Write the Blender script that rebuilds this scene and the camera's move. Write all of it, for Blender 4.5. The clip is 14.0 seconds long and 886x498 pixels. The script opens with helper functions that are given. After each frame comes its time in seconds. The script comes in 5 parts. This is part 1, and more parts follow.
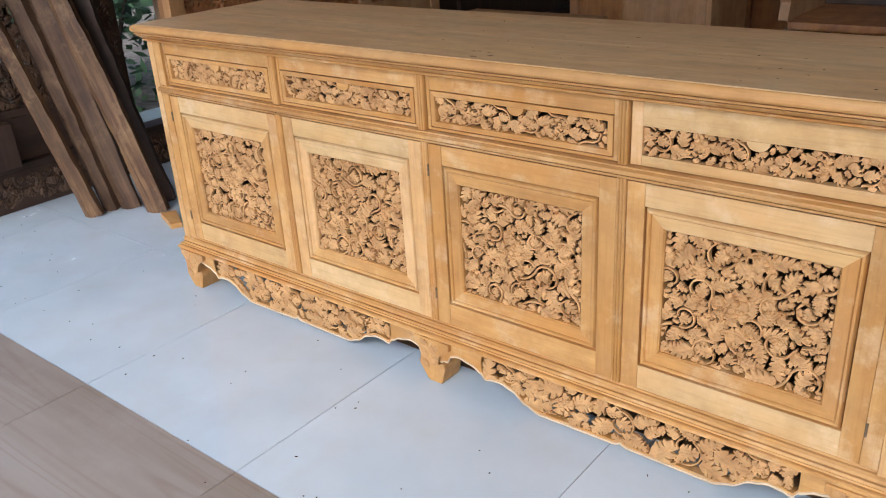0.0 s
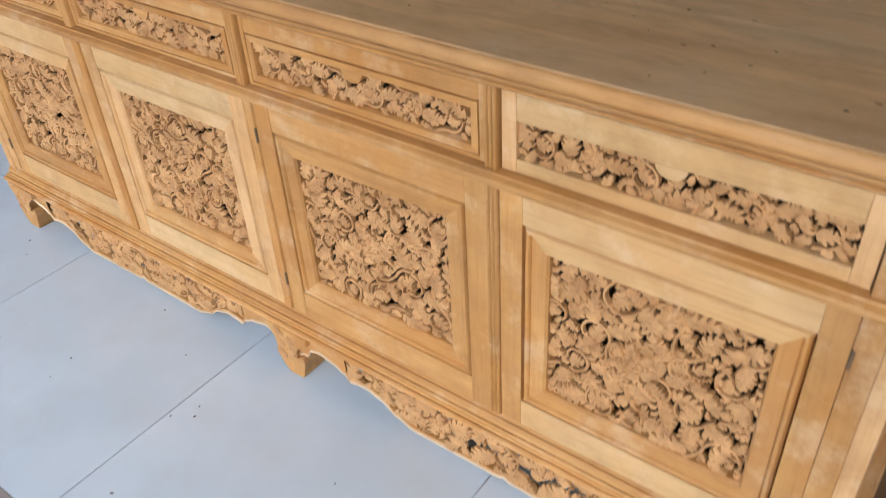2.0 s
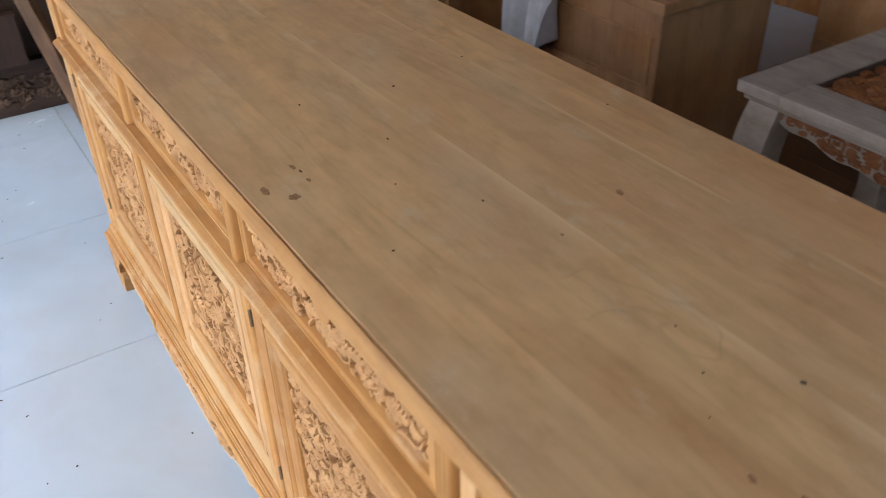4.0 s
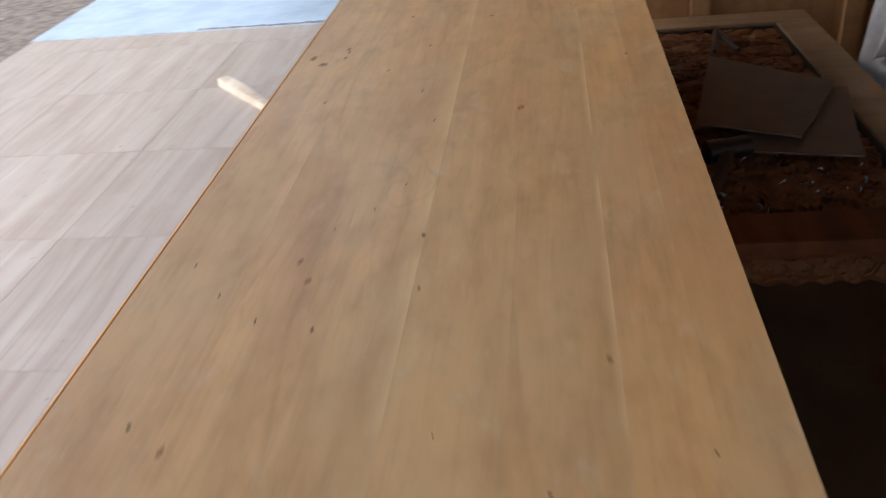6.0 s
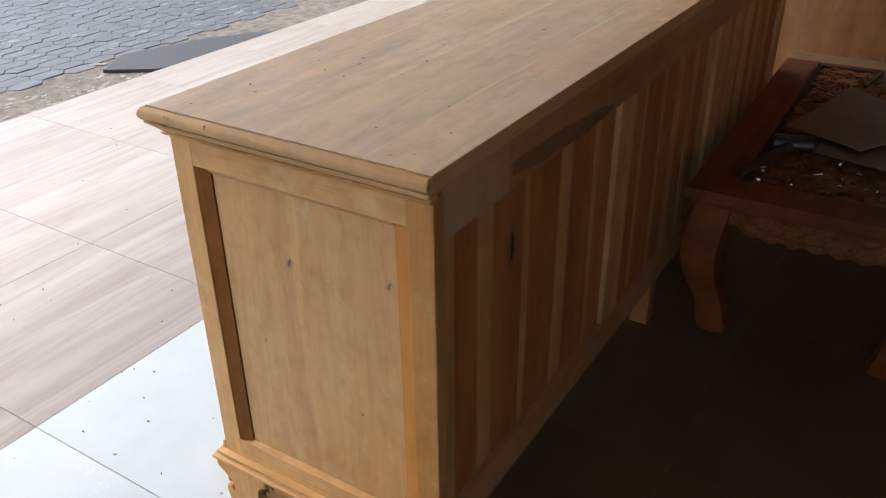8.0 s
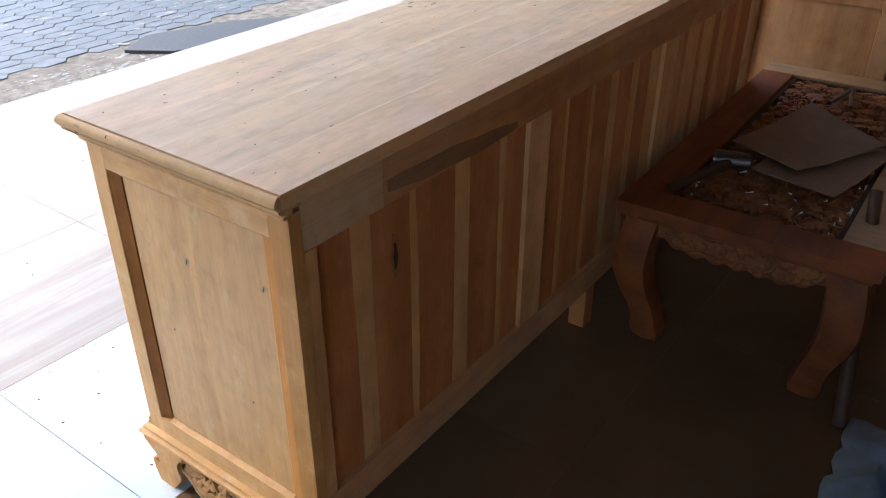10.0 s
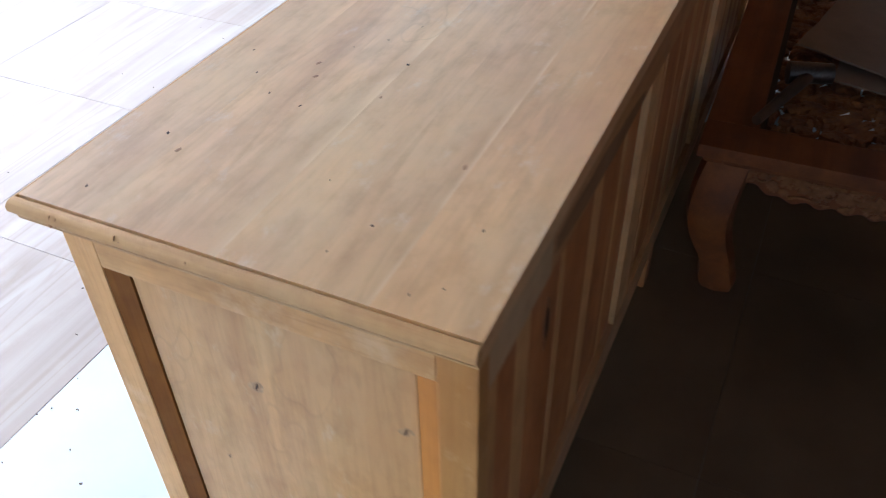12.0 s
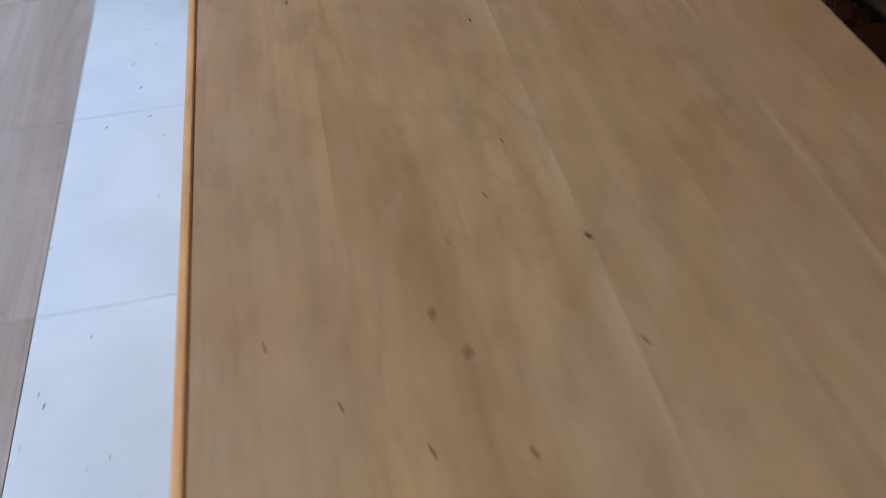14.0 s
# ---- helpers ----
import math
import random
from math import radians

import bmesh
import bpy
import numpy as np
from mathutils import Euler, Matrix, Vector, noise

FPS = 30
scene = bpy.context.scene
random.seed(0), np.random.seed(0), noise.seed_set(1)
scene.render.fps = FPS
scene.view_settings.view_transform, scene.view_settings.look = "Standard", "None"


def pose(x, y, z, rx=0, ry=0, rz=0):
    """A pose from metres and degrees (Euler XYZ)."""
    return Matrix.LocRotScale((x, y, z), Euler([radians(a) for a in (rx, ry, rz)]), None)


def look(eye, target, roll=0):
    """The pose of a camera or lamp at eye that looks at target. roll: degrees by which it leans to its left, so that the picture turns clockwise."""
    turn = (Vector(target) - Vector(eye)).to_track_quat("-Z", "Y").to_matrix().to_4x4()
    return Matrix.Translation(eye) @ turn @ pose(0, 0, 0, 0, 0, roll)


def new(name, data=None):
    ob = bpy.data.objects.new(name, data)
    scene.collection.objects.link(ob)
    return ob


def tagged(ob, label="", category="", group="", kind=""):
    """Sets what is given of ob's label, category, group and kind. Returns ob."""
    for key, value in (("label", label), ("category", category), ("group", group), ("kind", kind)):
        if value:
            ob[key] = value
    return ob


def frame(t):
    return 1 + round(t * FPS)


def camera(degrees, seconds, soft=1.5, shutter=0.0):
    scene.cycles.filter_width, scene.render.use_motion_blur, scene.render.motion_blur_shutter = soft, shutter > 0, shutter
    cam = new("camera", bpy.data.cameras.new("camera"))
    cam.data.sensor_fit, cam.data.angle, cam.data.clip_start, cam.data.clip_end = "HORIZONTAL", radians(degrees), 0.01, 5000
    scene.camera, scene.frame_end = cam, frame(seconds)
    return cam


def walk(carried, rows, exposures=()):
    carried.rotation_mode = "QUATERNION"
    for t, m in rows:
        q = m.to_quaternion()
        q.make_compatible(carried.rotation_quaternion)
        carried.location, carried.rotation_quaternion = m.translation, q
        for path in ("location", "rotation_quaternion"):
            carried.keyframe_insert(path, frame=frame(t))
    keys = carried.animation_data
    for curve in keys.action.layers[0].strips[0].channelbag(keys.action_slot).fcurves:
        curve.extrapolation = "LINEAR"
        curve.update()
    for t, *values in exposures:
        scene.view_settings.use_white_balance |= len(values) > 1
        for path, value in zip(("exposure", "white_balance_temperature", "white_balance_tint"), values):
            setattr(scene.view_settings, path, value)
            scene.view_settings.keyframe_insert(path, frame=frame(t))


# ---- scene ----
cam = camera(56.0, 14.0, soft=1.0, shutter=0.5)
PATH = [
    (0, (1.151, -1.339, 1.132), (-0.024, 0.056, 0.313), -3.5),
    (0.5, (1.154, -1.191, 1.124), (-0.026, 0.161, 0.241), -3.4),
    (1, (1.109, -1.034, 1.138), (0.01, 0.299, 0.131), -3.3),
    (1.5, (1.061, -0.912, 1.172), (0.024, 0.394, 0.067), -3.2),
    (2, (1.008, -0.784, 1.203), (0.004, 0.459, 0.001), -3.6),
    (2.5, (0.949, -0.625, 1.252), (-0.176, 0.536, 0.075), -5.0),
    (3, (0.893, -0.517, 1.258), (-0.337, 0.547, 0.094), -5.1),
    (3.2, (0.858, -0.468, 1.252), (-0.392, 0.582, 0.097), -4.4),
    (5.5, (1.042, 0.165, 1.198), (-0.628, 0.246, 0.1), -2.9),
    (6, (1.251, 0.312, 1.173), (-0.429, 0.045, 0.12), -6.2),
    (6.5, (1.42, 0.426, 1.195), (-0.206, -0.08, 0.146), -4.2),
    (7, (1.567, 0.615, 1.192), (0.047, -0.161, 0.149), -2.4),
    (7.5, (1.672, 0.777, 1.21), (0.201, -0.12, 0.194), -1.6),
    (8, (1.765, 0.947, 1.202), (0.293, 0.008, 0.226), -0.8),
    (8.2, (1.787, 1.01, 1.202), (0.315, 0.061, 0.237), -0.4),
    (10.3, (1.643, 1.199, 1.315), (0.269, 0.174, 0.284), -0.2),
    (10.5, (1.626, 1.145, 1.331), (0.247, 0.152, 0.276), -0.9),
    (11, (1.571, 0.955, 1.344), (0.16, 0.091, 0.221), -1.7),
    (11.5, (1.521, 0.803, 1.332), (0.132, 0.062, 0.098), -1.7),
    (12, (1.436, 0.623, 1.281), (0.062, -0.034, -0.016), -1.3),
    (12.5, (1.35, 0.478, 1.242), (-0.068, -0.055, -0.064), -1.5),
    (13, (1.243, 0.305, 1.213), (-0.212, 0.043, -0.134), -2.7),
    (13.5, (1.134, 0.169, 1.186), (-0.286, 0.141, -0.222), -2.5),
    (13.8, (1.051, 0.106, 1.171), (-0.339, 0.21, -0.263), -2.6),
    (14, (0.961, 0.064, 1.16), (-0.401, 0.255, -0.292), -4.0),
]
walk(cam, [(t, look(eye, target, roll)) for t, eye, target, roll in PATH], [(0, 1.05, 5950, 10), (2.2, 0.95, 6000, 10), (3.2, 0.95, 5800, 10), (5.3, 1.5, 6300, 10), (6, 1.42, 6450, 10), (6.4, 1.4, 6100, 10), (7, 1.45, 6350, 8), (8.2, 1.67, 6750, 8), (10.3, 2.1, 5900, 7), (12, 2.0, 5600, 7), (13, 1.5, 5400, 7), (13.5, 1.45, 5300, 7), (14, 1.05, 5600, 10)])


# ---- world, sun, exposure ----
world = bpy.data.worlds.new("sky")
scene.world = world
world.use_nodes = True
_n, _l = world.node_tree.nodes, world.node_tree.links
_sky = _n.new("ShaderNodeTexSky")
_sky.sky_type, _sky.sun_disc = "NISHITA", False
_sky.sun_elevation, _sky.sun_rotation = radians(48), radians(160)
_sky.dust_density, _sky.ozone_density = 3.0, 1.0
_l.new(_sky.outputs[0], _n["Background"].inputs[0])
_n["Background"].inputs[1].default_value = 0.2
sun = new("sun", bpy.data.lights.new("sun", "SUN"))
sun.data.energy, sun.data.angle, sun.data.color = 0.8, radians(12), (1.0, 0.95, 0.88)
sun.matrix_world = look((2.2, -5, 9.5), (0, 0, 0))


# ---- materials ----
def nodes_of(name):
    m = bpy.data.materials.new(name)
    m.use_nodes = True
    nt = m.node_tree
    return m, nt, nt.nodes["Principled BSDF"]


def node(nt, kind, **inputs):
    nd = nt.nodes.new(kind)
    for k, v in inputs.items():
        nd.inputs[k.replace("_", " ")].default_value = v
    return nd


def ramp(nt, fac, stops):
    r = nt.nodes.new("ShaderNodeValToRGB")
    els = r.color_ramp.elements
    while len(els) < len(stops):
        els.new(0.5)
    for e, (p, c) in zip(els, stops):
        e.position, e.color = p, (*c, 1)
    nt.links.new(fac, r.inputs[0])
    return r.outputs[0]


def mix(nt, fac, a, b, mode="MIX"):
    m = nt.nodes.new("ShaderNodeMix")
    m.data_type, m.blend_type = "RGBA", mode
    for sock, v in ((m.inputs[0], fac), (m.inputs[6], a), (m.inputs[7], b)):
        if isinstance(v, (int, float)):
            sock.default_value = v
        elif isinstance(v, tuple):
            sock.default_value = (*v, 1)
        else:
            nt.links.new(v, sock)
    return m.outputs[2]


def bump(nt, bsdf, height, strength, distance):
    b = nt.nodes.new("ShaderNodeBump")
    b.inputs["Strength"].default_value, b.inputs["Distance"].default_value = strength, distance
    nt.links.new(height, b.inputs["Height"])
    nt.links.new(b.outputs[0], bsdf.inputs["Normal"])


def noise_at(nt, vec, scale, detail=3.0, rough=0.55):
    n = node(nt, "ShaderNodeTexNoise", Scale=scale, Detail=detail, Roughness=rough)
    nt.links.new(vec, n.inputs["Vector"])
    return n.outputs["Fac"]


def coords(nt, stretch, spread=7.0):
    """Object coordinates, shifted by a random amount for each object, scaled by stretch."""
    tc, info = nt.nodes.new("ShaderNodeTexCoord"), nt.nodes.new("ShaderNodeObjectInfo")
    mul = nt.nodes.new("ShaderNodeMath")
    mul.operation = "MULTIPLY"
    mul.inputs[1].default_value = spread
    nt.links.new(info.outputs["Random"], mul.inputs[0])
    add = nt.nodes.new("ShaderNodeVectorMath")
    add.operation = "ADD"
    nt.links.new(tc.outputs["Object"], add.inputs[0])
    nt.links.new(mul.outputs[0], add.inputs[1])
    mp = nt.nodes.new("ShaderNodeMapping")
    mp.inputs["Scale"].default_value = stretch
    nt.links.new(add.outputs[0], mp.inputs["Vector"])
    return mp.outputs[0], add.outputs[0], info.outputs["Random"]


def wood(name, pale, mid, deep, axis="x", rough=0.55, vary=0.35, stain=0.35, grey=(0.3, 0.26, 0.22), pore=0.3, across=7.0, relief=0.15, honey=None, dust=None):
    """Sawn teak: streaks along one axis, pores, broad stains, and a tone of its own for each board."""
    m, nt, bsdf = nodes_of(name)
    a = across
    st = {"x": (0.8, a, a), "y": (a, 0.8, a), "z": (a, a, 0.8)}[axis]
    v, raw, rnd = coords(nt, st)
    streak = noise_at(nt, v, 2.2, 5, 0.6)
    col = ramp(nt, streak, [(0.32, deep), (0.5, mid), (0.66, pale)])
    tone = ramp(nt, rnd, [(0.0, tuple(c * (1 - vary) for c in mid)), (0.5, mid), (1.0, pale)])
    col = mix(nt, 0.35, col, tone)
    mott = ramp(nt, noise_at(nt, raw, 16.0, 5, 0.65), [(0.32, (0.78, 0.72, 0.66)), (0.55, (1, 1, 1)), (0.75, (1.12, 1.12, 1.1))])
    col = mix(nt, 0.8, col, mott, "MULTIPLY")
    if honey:
        st3 = {"x": (2.0, 7, 7), "y": (7, 2.0, 7), "z": (7, 7, 2.0)}[axis]
        v3, _, _ = coords(nt, st3, 11.0)
        col = mix(nt, ramp(nt, noise_at(nt, v3, 1.0, 4, 0.6), [(0.45, (0, 0, 0)), (0.68, (0.6,) * 3)]), col, honey)
    if dust:
        col = mix(nt, ramp(nt, noise_at(nt, raw, 11.0, 6, 0.7), [(0.53, (0, 0, 0)), (0.7, (0.6,) * 3)]), col, dust)
    blot = noise_at(nt, raw, 5.0, 4, 0.6)
    blotf = ramp(nt, blot, [(0.42, (0, 0, 0)), (0.72, (stain, stain, stain))])
    col = mix(nt, blotf, col, grey)
    st2 = {"x": (7, 140, 140), "y": (140, 7, 140), "z": (140, 140, 7)}[axis]
    v2, _, _ = coords(nt, st2)
    pores = noise_at(nt, v2, 1.6, 2, 0.5)
    porec = ramp(nt, pores, [(0.34, (0.76, 0.68, 0.6)), (0.5, (1, 1, 1))])
    col = mix(nt, pore, col, porec, "MULTIPLY")
    nt.links.new(col, bsdf.inputs["Base Color"])
    rr = ramp(nt, blot, [(0.3, (rough - 0.08,) * 3), (0.7, (rough + 0.12,) * 3)])
    nt.links.new(rr, bsdf.inputs["Roughness"])
    bump(nt, bsdf, pores, relief, 0.002)
    return m


TEAK = dict(pale=(0.70, 0.41, 0.15), mid=(0.565, 0.295, 0.083), deep=(0.38, 0.165, 0.038), honey=(0.50, 0.21, 0.04), dust=(0.72, 0.51, 0.29))
wood_x = wood("raw_teak_along", axis="x", **TEAK, stain=0.25, grey=(0.46, 0.3, 0.15))
wood_z = wood("raw_teak_upright", axis="z", **TEAK, stain=0.25, grey=(0.46, 0.3, 0.15))
pale_x = wood("pale_teak_along", (0.72, 0.50, 0.25), (0.64, 0.42, 0.18), (0.5, 0.30, 0.11), "x", vary=0.2, stain=0.15, grey=(0.5, 0.38, 0.24), honey=(0.66, 0.36, 0.12), dust=(0.78, 0.58, 0.34))
pale_z = wood("pale_teak_upright", (0.75, 0.48, 0.23), (0.67, 0.395, 0.155), (0.50, 0.27, 0.09), "z", vary=0.2, stain=0.2, grey=(0.54, 0.37, 0.21), honey=(0.66, 0.36, 0.12), dust=(0.78, 0.58, 0.34))
pale_y = wood("pale_teak_across", (0.74, 0.47, 0.21), (0.65, 0.37, 0.14), (0.50, 0.26, 0.085), "y", vary=0.2, stain=0.2, grey=(0.5, 0.37, 0.22), honey=(0.66, 0.36, 0.12), dust=(0.78, 0.58, 0.34))
edge_y = wood("teak_edge_across", (0.66, 0.42, 0.19), (0.57, 0.33, 0.13), (0.40, 0.2, 0.07), "y", vary=0.2, stain=0.3, grey=(0.46, 0.35, 0.22))
edge_x = wood("teak_edge", (0.66, 0.39, 0.155), (0.57, 0.305, 0.1), (0.42, 0.2, 0.055), "x", vary=0.2, stain=0.2, grey=(0.42, 0.26, 0.13), honey=(0.6, 0.26, 0.05))
amber_z = wood("amber_teak", (0.46, 0.195, 0.032), (0.37, 0.138, 0.017), (0.21, 0.07, 0.008), "z", rough=0.8, vary=0.2, stain=0.0)


def glued_top(name, tint=(1.0, 1.0, 1.0), axis="x", gloss=0.5, stretch=1.0, sapwood=()):
    """Planed teak boards: a tone for each board, long soft streaks, cloudy stains, dried water marks."""
    m, nt, bsdf = nodes_of(name)
    def along(a, b):
        return (a, b, b) if axis == "x" else (b, b, a)
    def streaks(a, b, scale, detail, rough, wave):
        v, _, rnd = coords(nt, along(a, b * stretch), 5.0)
        n = node(nt, "ShaderNodeTexNoise", Scale=scale, Detail=detail, Roughness=rough, Distortion=wave)
        nt.links.new(v, n.inputs["Vector"])
        return n.outputs["Fac"], rnd
    broad, rnd = streaks(0.8, 4.2, 1.7, 4.0, 0.55, 1.1)
    tone = ramp(nt, rnd, [(0.0, (0.57, 0.37, 0.205)), (0.35, (0.62, 0.385, 0.20)), (0.65, (0.62, 0.405, 0.22)), (1.0, (0.60, 0.405, 0.23))])
    col = mix(nt, 0.8, tone, ramp(nt, broad, [(0.3, (0.83, 0.75, 0.68)), (0.48, (1, 1, 1)), (0.7, (1.19, 1.19, 1.15))]), "MULTIPLY")
    rings, _ = streaks(0.5, 3.0, 1.6, 2.5, 0.5, 0.9)
    lines = ramp(nt, rings, [(0.36, (0, 0, 0)), (0.385, (0.3,) * 3), (0.4, (0, 0, 0)), (0.45, (0, 0, 0)), (0.475, (0.3,) * 3), (0.485, (0, 0, 0)), (0.54, (0, 0, 0)), (0.57, (0.4,) * 3), (0.58, (0, 0, 0)), (0.63, (0.3,) * 3)])
    col = mix(nt, lines, col, (0.46, 0.27, 0.13))
    fine, _ = streaks(2.2, 34.0, 2.0, 4.0, 0.6, 0.6)
    col = mix(nt, 0.3, col, ramp(nt, fine, [(0.3, (0.82, 0.77, 0.71)), (0.52, (1, 1, 1)), (0.75, (1.07, 1.07, 1.05))]), "MULTIPLY")
    tc = nt.nodes.new("ShaderNodeTexCoord")
    mp = nt.nodes.new("ShaderNodeMapping")
    mp.inputs["Scale"].default_value = along(1.0, 1.8)
    nt.links.new(tc.outputs["Object"], mp.inputs["Vector"])
    world_at = mp.outputs[0]
    raw_at, _, _ = coords(nt, along(3.0, 14.0), 3.0)
    cloud = noise_at(nt, world_at, 5.0, 4, 0.55)
    col = mix(nt, ramp(nt, cloud, [(0.48, (0, 0, 0)), (0.72, (0.5,) * 3)]), col, (0.57, 0.44, 0.30))
    mott = ramp(nt, noise_at(nt, world_at, 22.0, 5, 0.6), [(0.3, (0.88, 0.84, 0.8)), (0.5, (1, 1, 1)), (0.75, (1.08, 1.08, 1.07))])
    col = mix(nt, 1.0, col, mott, "MULTIPLY")
    pink = noise_at(nt, world_at, 3.2, 4, 0.6)
    col = mix(nt, ramp(nt, pink, [(0.47, (0, 0, 0)), (0.66, (0.6,) * 3)]), col, (0.57, 0.33, 0.175))
    scuff = noise_at(nt, world_at, 9.0, 7, 0.72)
    col = mix(nt, ramp(nt, scuff, [(0.58, (0, 0, 0)), (0.68, (0.55,) * 3)]), col, (0.64, 0.53, 0.40))
    smudge = noise_at(nt, raw_at, 1.3, 6, 0.7)
    col = mix(nt, ramp(nt, smudge, [(0.56, (0, 0, 0)), (0.7, (0.55,) * 3)]), col, (0.41, 0.25, 0.125))
    if sapwood:
        sep = nt.nodes.new("ShaderNodeSeparateXYZ")
        nt.links.new(tc.outputs["Object"], sep.inputs[0])
        along_x = node(nt, "ShaderNodeTexNoise", Scale=5.0, Detail=2.0)
        only_x = nt.nodes.new("ShaderNodeMapping")
        only_x.inputs["Scale"].default_value = (1, 0, 0)
        nt.links.new(tc.outputs["Object"], only_x.inputs["Vector"])
        nt.links.new(only_x.outputs[0], along_x.inputs["Vector"])
        for y, w in sapwood:
            off = nt.nodes.new("ShaderNodeMath")
            off.operation = "SUBTRACT"
            off.inputs[0].default_value = y
            nt.links.new(sep.outputs["Y"], off.inputs[1])
            scl = nt.nodes.new("ShaderNodeMath")
            scl.operation = "DIVIDE"
            nt.links.new(off.outputs[0], scl.inputs[0])
            wid = nt.nodes.new("ShaderNodeMath")
            wid.operation = "MULTIPLY"
            wid.inputs[1].default_value = w * 2
            nt.links.new(along_x.outputs["Fac"], wid.inputs[0])
            nt.links.new(wid.outputs[0], scl.inputs[1])
            band = ramp(nt, scl.outputs[0], [(0.0, (0, 0, 0)), (0.02, (0.8,) * 3), (0.35, (0.45,) * 3), (1.0, (0, 0, 0))])
            gate = ramp(nt, along_x.outputs["Fac"], [(0.4, (0, 0, 0)), (0.52, (1, 1, 1))])
            col = mix(nt, mix(nt, 1.0, band, gate, "MULTIPLY"), col, (0.74, 0.56, 0.35))
    ring = ramp(nt, noise_at(nt, world_at, 5.5, 2.0, 0.5), [(0.575, (0, 0, 0)), (0.588, (0.22,) * 3), (0.598, (0, 0, 0))])
    where = ramp(nt, noise_at(nt, world_at, 2.1, 1.0), [(0.5, (0, 0, 0)), (0.58, (1, 1, 1))])
    col = mix(nt, mix(nt, 1.0, ring, where, "MULTIPLY"), col, (0.3, 0.18, 0.09))
    v2, _, _ = coords(nt, along(6, 110))
    pores = noise_at(nt, v2, 1.6, 2, 0.5)
    col = mix(nt, 0.16, col, ramp(nt, pores, [(0.32, (0.7, 0.62, 0.55)), (0.48, (1, 1, 1))]), "MULTIPLY")
    col = mix(nt, 1.0, col, tint, "MULTIPLY")
    nt.links.new(col, bsdf.inputs["Base Color"])
    nt.links.new(ramp(nt, cloud, [(0.3, (0.38,) * 3), (0.7, (0.54,) * 3)]), bsdf.inputs["Roughness"])
    bsdf.inputs["Specular IOR Level"].default_value = gloss
    bump(nt, bsdf, pores, 0.1, 0.002)
    return m


top_wood = glued_top("teak_top", (1.12, 1.077, 0.905), gloss=0.85, sapwood=((0.199, 0.016), (0.354, 0.006)))
panel_wood = glued_top("teak_end_panel", (1.04, 0.99, 0.79), "z", 0.4, 1.6)
back_dark = wood("teak_heartwood", (0.66, 0.31, 0.115), (0.52, 0.205, 0.062), (0.3, 0.1, 0.027), "z", vary=0.3, stain=0.1, grey=(0.3, 0.16, 0.08), honey=(0.36, 0.12, 0.03))
back_pale = wood("teak_sapwood", (0.74, 0.45, 0.2), (0.63, 0.35, 0.135), (0.48, 0.24, 0.08), "z", vary=0.15, stain=0.1, grey=(0.5, 0.36, 0.22), honey=(0.6, 0.33, 0.13))
dark_wood = wood("dark_old_teak", (0.085, 0.044, 0.025), (0.05, 0.024, 0.013), (0.024, 0.011, 0.006), "z", vary=0.3, stain=0.3, grey=(0.075, 0.05, 0.034))
dark_x = wood("dark_old_teak_along", (0.085, 0.044, 0.025), (0.05, 0.024, 0.013), (0.024, 0.011, 0.006), "y", vary=0.3, stain=0.3, grey=(0.075, 0.05, 0.034))
table_wood = wood("brown_teak", (0.29, 0.085, 0.015), (0.2, 0.05, 0.008), (0.09, 0.021, 0.004), "x", rough=0.62, vary=0.3, stain=0.3, grey=(0.18, 0.062, 0.02))
plank_wood = wood("weathered_plank", (0.32, 0.18, 0.08), (0.12, 0.055, 0.021), (0.024, 0.011, 0.005), "z", rough=0.65, vary=0.5, stain=0.2, grey=(0.32, 0.21, 0.11), across=16.0, relief=0.8, dust=(0.33, 0.2, 0.095))


def carved(name, base, hollow, rough=0.6):
    """Freshly carved teak: warm faces, dust in the hollows, fine tool marks."""
    m, nt, bsdf = nodes_of(name)
    _, raw, rnd = coords(nt, (1, 1, 1))
    n1 = noise_at(nt, raw, 22, 4)
    col = ramp(nt, n1, [(0.3, hollow), (0.62, base)])
    tone = ramp(nt, noise_at(nt, raw, 70, 3), [(0.35, (0.84, 0.82, 0.78)), (0.65, (1.08, 1.05, 1.02))])
    col = mix(nt, 1.0, col, tone, "MULTIPLY")
    nt.links.new(col, bsdf.inputs["Base Color"])
    bsdf.inputs["Roughness"].default_value = rough
    bump(nt, bsdf, noise_at(nt, raw, 420, 2), 0.3, 0.002)
    return m


carve_mat = carved("carved_teak", (0.60, 0.35, 0.145), (0.41, 0.21, 0.075))
carve_dark = carved("carved_dark_teak", (0.12, 0.065, 0.035), (0.06, 0.03, 0.016))
carve_brown = carved("carved_brown_teak", (0.3, 0.115, 0.035), (0.15, 0.05, 0.014))


def plain(name, colour, rough=0.5, metal=0.0, grain=40, amount=0.25):
    m, nt, bsdf = nodes_of(name)
    _, raw, _ = coords(nt, (1, 1, 1))
    n1 = noise_at(nt, raw, grain, 4)
    lo = tuple(c * (1 - amount) for c in colour)
    hi = tuple(min(1.0, c * (1 + amount)) for c in colour)
    nt.links.new(ramp(nt, n1, [(0.3, lo), (0.7, hi)]), bsdf.inputs["Base Color"])
    bsdf.inputs["Roughness"].default_value, bsdf.inputs["Metallic"].default_value = rough, metal
    bump(nt, bsdf, n1, 0.2, 0.002)
    return m


